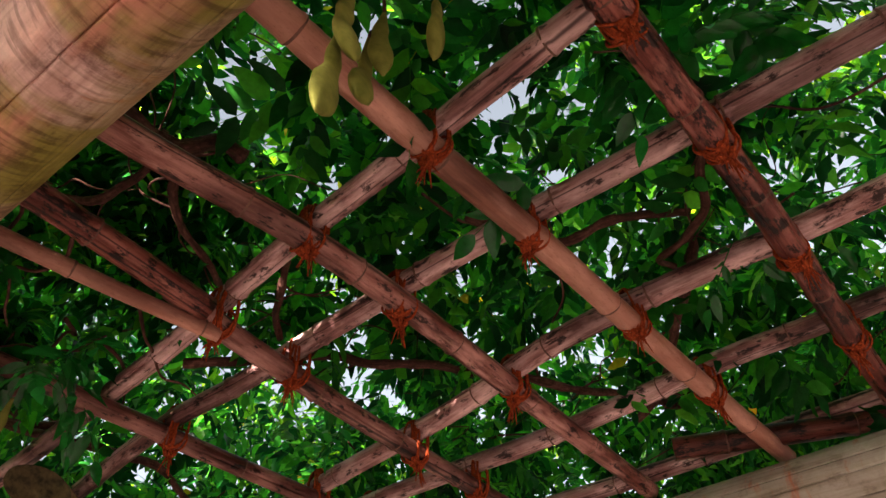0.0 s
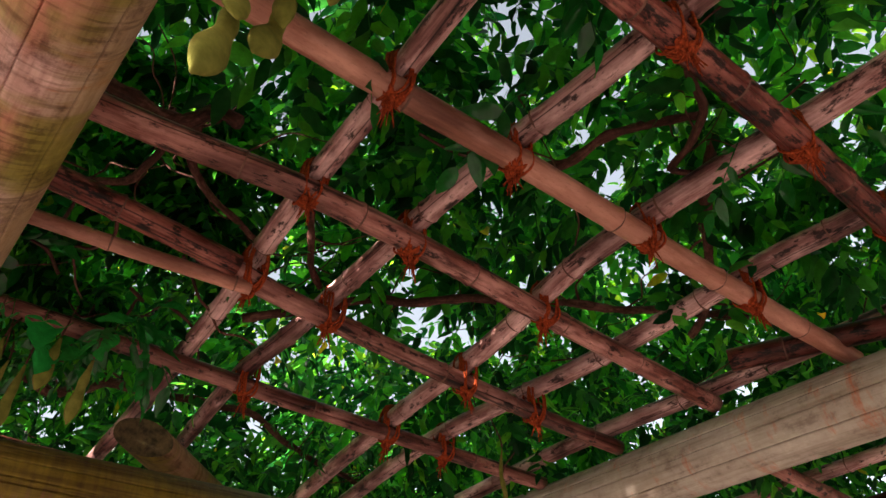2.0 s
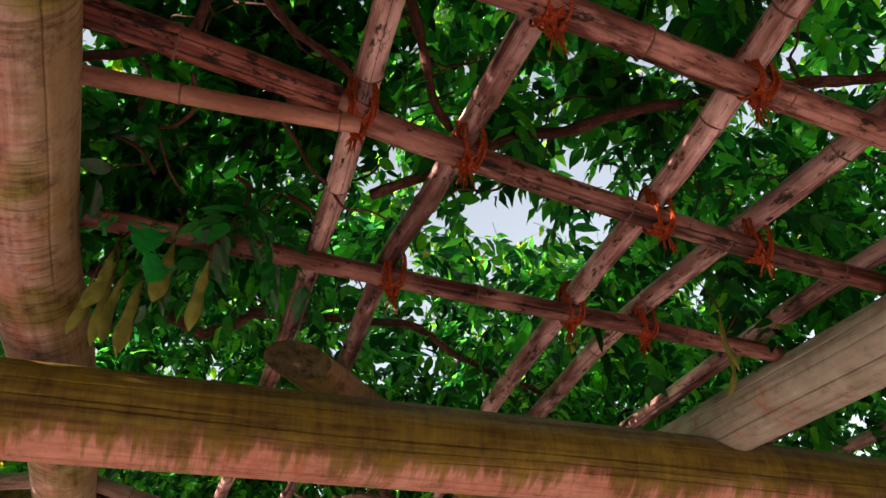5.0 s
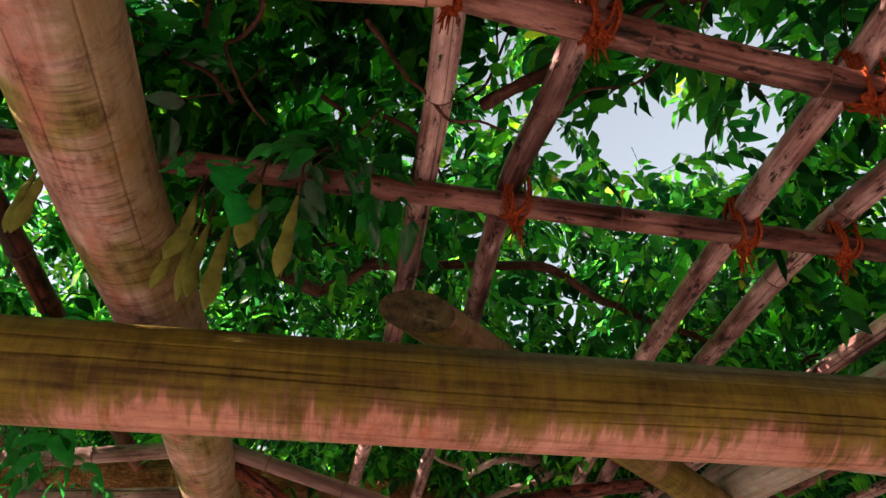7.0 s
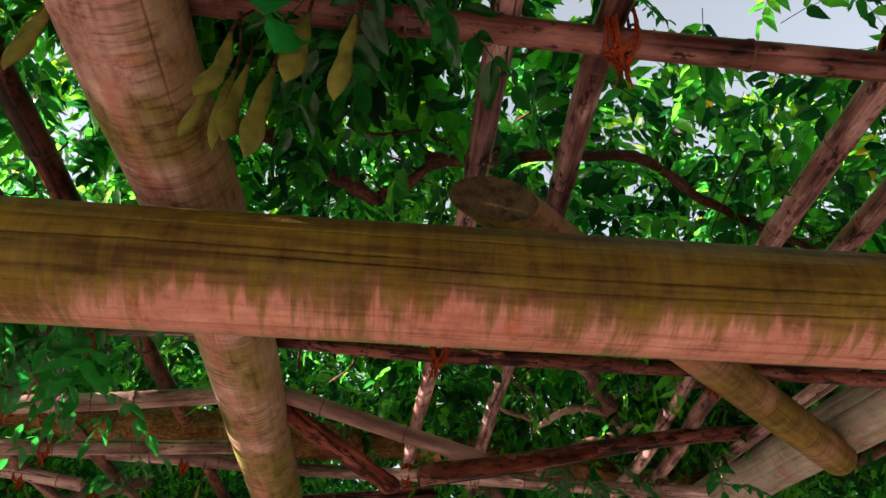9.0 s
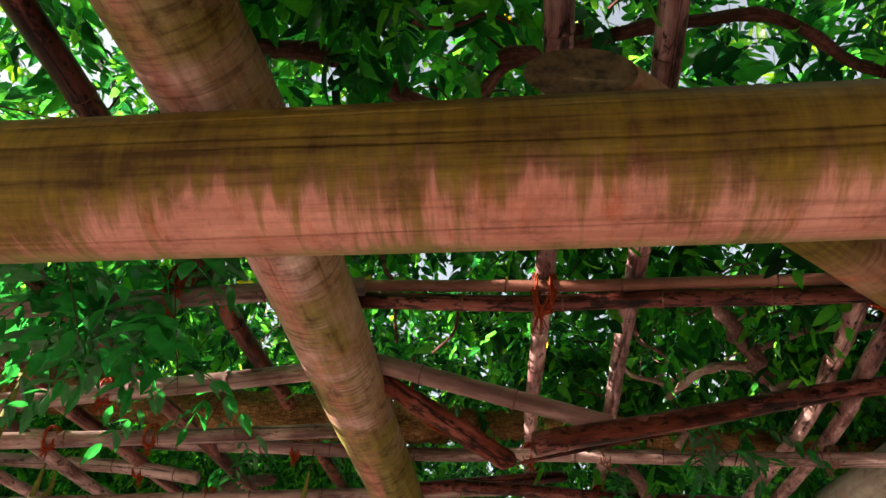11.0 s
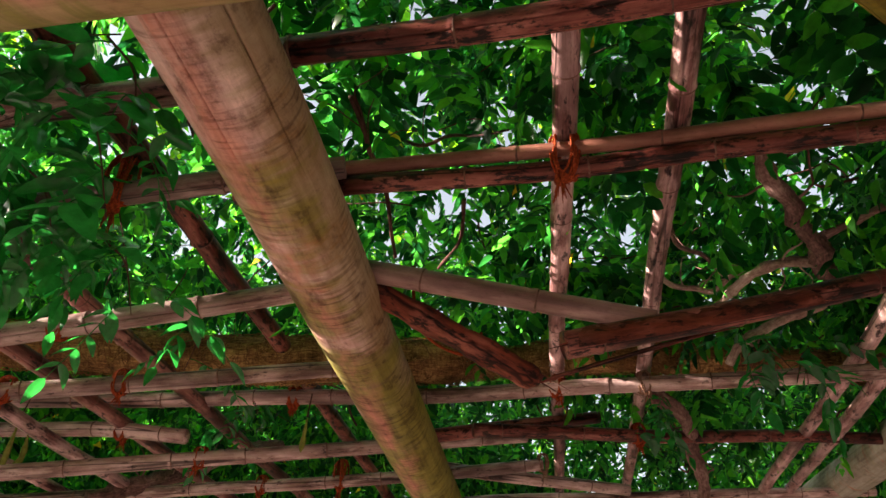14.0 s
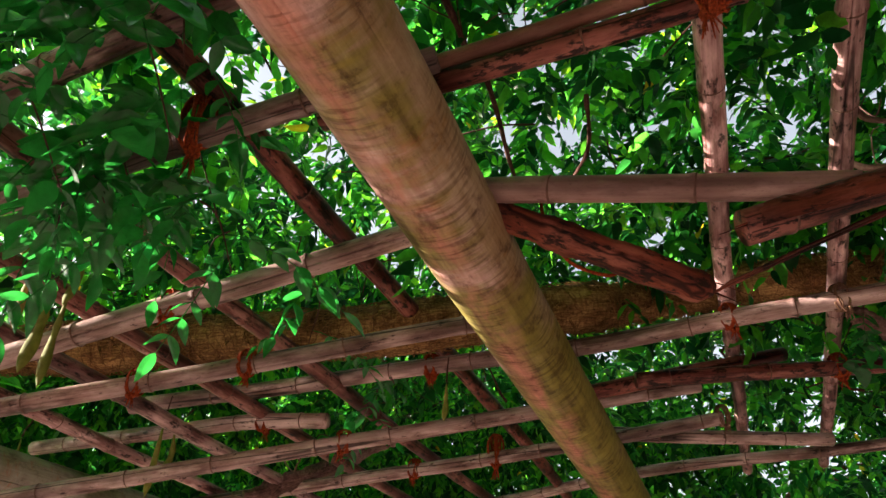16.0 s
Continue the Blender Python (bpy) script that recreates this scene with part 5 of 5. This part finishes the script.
SPRAYS = [((-0.42, 2.18, 2.48), 0.12, 0.2, 5), ((-0.58, 2.30, 2.44), 0.12, 0.18, 5), ((-0.70, 2.45, 2.42), 0.12, 0.16, 5), ((-0.52, 2.50, 2.40), 0.1, 0.12, 4), ((-0.78, 2.50, 2.56), 0.10, 0.08, 4), ((-0.98, 2.50, 2.58), 0.10, 0.04, 3), ((-0.66, 2.20, 2.46), 0.14, 0.2, 5), ((-0.85, 2.25, 2.52), 0.14, 0.12, 4),
          ((0.16, 1.42, 2.60), 0.12, 0.12, 4), ((0.28, 1.40, 2.60), 0.12, 0.16, 5), ((0.30, 1.34, 2.62), 0.10, 0.14, 3), ((0.22, 1.55, 2.62), 0.12, 0.16, 4), ((0.10, 1.30, 2.62), 0.12, 0.08, 3),
          ((-0.32, 2.10, 2.52), 0.12, 0.14, 4), ((-0.45, 2.25, 2.58), 0.12, 0.16, 4), ((-0.55, 2.40, 2.54), 0.14, 0.2, 5), ((-0.62, 2.55, 2.52), 0.12, 0.12, 4), ((-0.70, 2.35, 2.50), 0.12, 0.18, 5), ((-0.80, 2.44, 2.56), 0.12, 0.12, 4),
          ((-0.62, 2.72, 2.48), 0.06, 0.12, 2), ((-0.50, 2.42, 2.66), 0.12, 0.08, 4), ((-0.58, 3.0, 2.50), 0.08, 0.14, 3), ((-0.64, 3.55, 2.56), 0.14, 0.18, 5), ((-0.75, 3.7, 2.5), 0.10, 0.16, 4),
          ((0.80, 3.22, 2.60), 0.12, 0.16, 4), ((0.92, 3.30, 2.60), 0.12, 0.18, 4), ((1.10, 3.36, 2.60), 0.12, 0.16, 5), ((0.70, 3.65, 2.56), 0.12, 0.18, 4), ((1.3, 3.1, 2.62), 0.12, 0.2, 4),
          ((0.57, 0.40, 2.62), 0.05, 0.10, 1), ((0.58, 0.10, 2.70), 0.10, 0.02, 3), ((0.46, 0.22, 2.66), 0.12, 0.05, 3), ((0.95, 0.10, 2.66), 0.12, 0.06, 3), ((0.84, 1.16, 2.62), 0.05, 0.09, 1)]
for i, (place, reach, drop, count) in enumerate(SPRAYS):
    near = place[0] < -0.4 and place[1] < 2.7
    spray(place, reach, drop, count, 200 + i, 1.1 if near else 1.0)


def broad_leaf(place, turn, size):
    """A lobed, heart-shaped leaf of a climber among the wisteria, cupped along its midrib, with a wavy rim and a thin stalk."""
    rim = [(-0.10, 0.10), (-0.12, 0.24), (0.02, 0.38), (0.18, 0.46), (0.34, 0.42), (0.46, 0.31), (0.56, 0.33), (0.68, 0.30), (0.82, 0.16), (1.0, 0.0)]
    rim = rim + [(a, -b) for a, b in rim[-2::-1]]
    v, f = [(0.0, 0.0, 0.0), (0.35, 0.0, -0.03), (0.7, 0.0, -0.11)], []
    for i, (a, b) in enumerate(rim):
        v.append((a, b, 0.20 * abs(b) - 0.20 * a * a + 0.025 * math.sin(i * 2.1 + size * 90)))
    for i in range(len(rim) - 1):
        a = (rim[i][0] + rim[i + 1][0]) / 2
        f.append((0 if a < 0.15 else 1 if a < 0.55 else 2, 3 + i + 1, 3 + i))
    n = len(rim)
    f += [(0, 1, 3 + 4), (1, 2, 3 + 6), (1, 0, 3 + n - 5), (2, 1, 3 + n - 7)]
    ob = tagged(new("climber_leaf", mesh_of("climber_leaf", np.array(v) * size, f, LEAF_CLIMBER)), "bright green lobed climber leaf beside the pods", "leaf", "lobed climber leaves")
    ob.matrix_basis = pose(*place, *turn)
    q = spline([(0, 0, 0), (-0.25 * size, 0, 0.1 * size), (-0.6 * size, 0.1 * size, 0.7 * size)], 0.01)
    sv, sf, sc = sweep(q, 0.0009, 5)
    part("stalk", mesh_of("stalk", sv, sf, LEAF_NEAR, sc), ob)
    return ob


broad_leaf((0.078, 1.385, 2.480), (10, 62, -80), 0.085)
broad_leaf((0.100, 1.40, 2.435), (-15, 66, -70), 0.080)
broad_leaf((0.015, 1.36, 2.445), (20, 40, -120), 0.065)
broad_leaf((-0.005, 1.37, 2.46), (-25, 48, -40), 0.055)
broad_leaf((-0.72, 2.50, 2.42), (12, 50, -60), 0.080)
broad_leaf((-0.80, 2.58, 2.37), (-18, 45, -100), 0.075)
broad_leaf((-0.66, 2.55, 2.36), (8, 58, -30), 0.070)
broad_leaf((-0.76, 2.46, 2.47), (-6, 40, -75), 0.080)
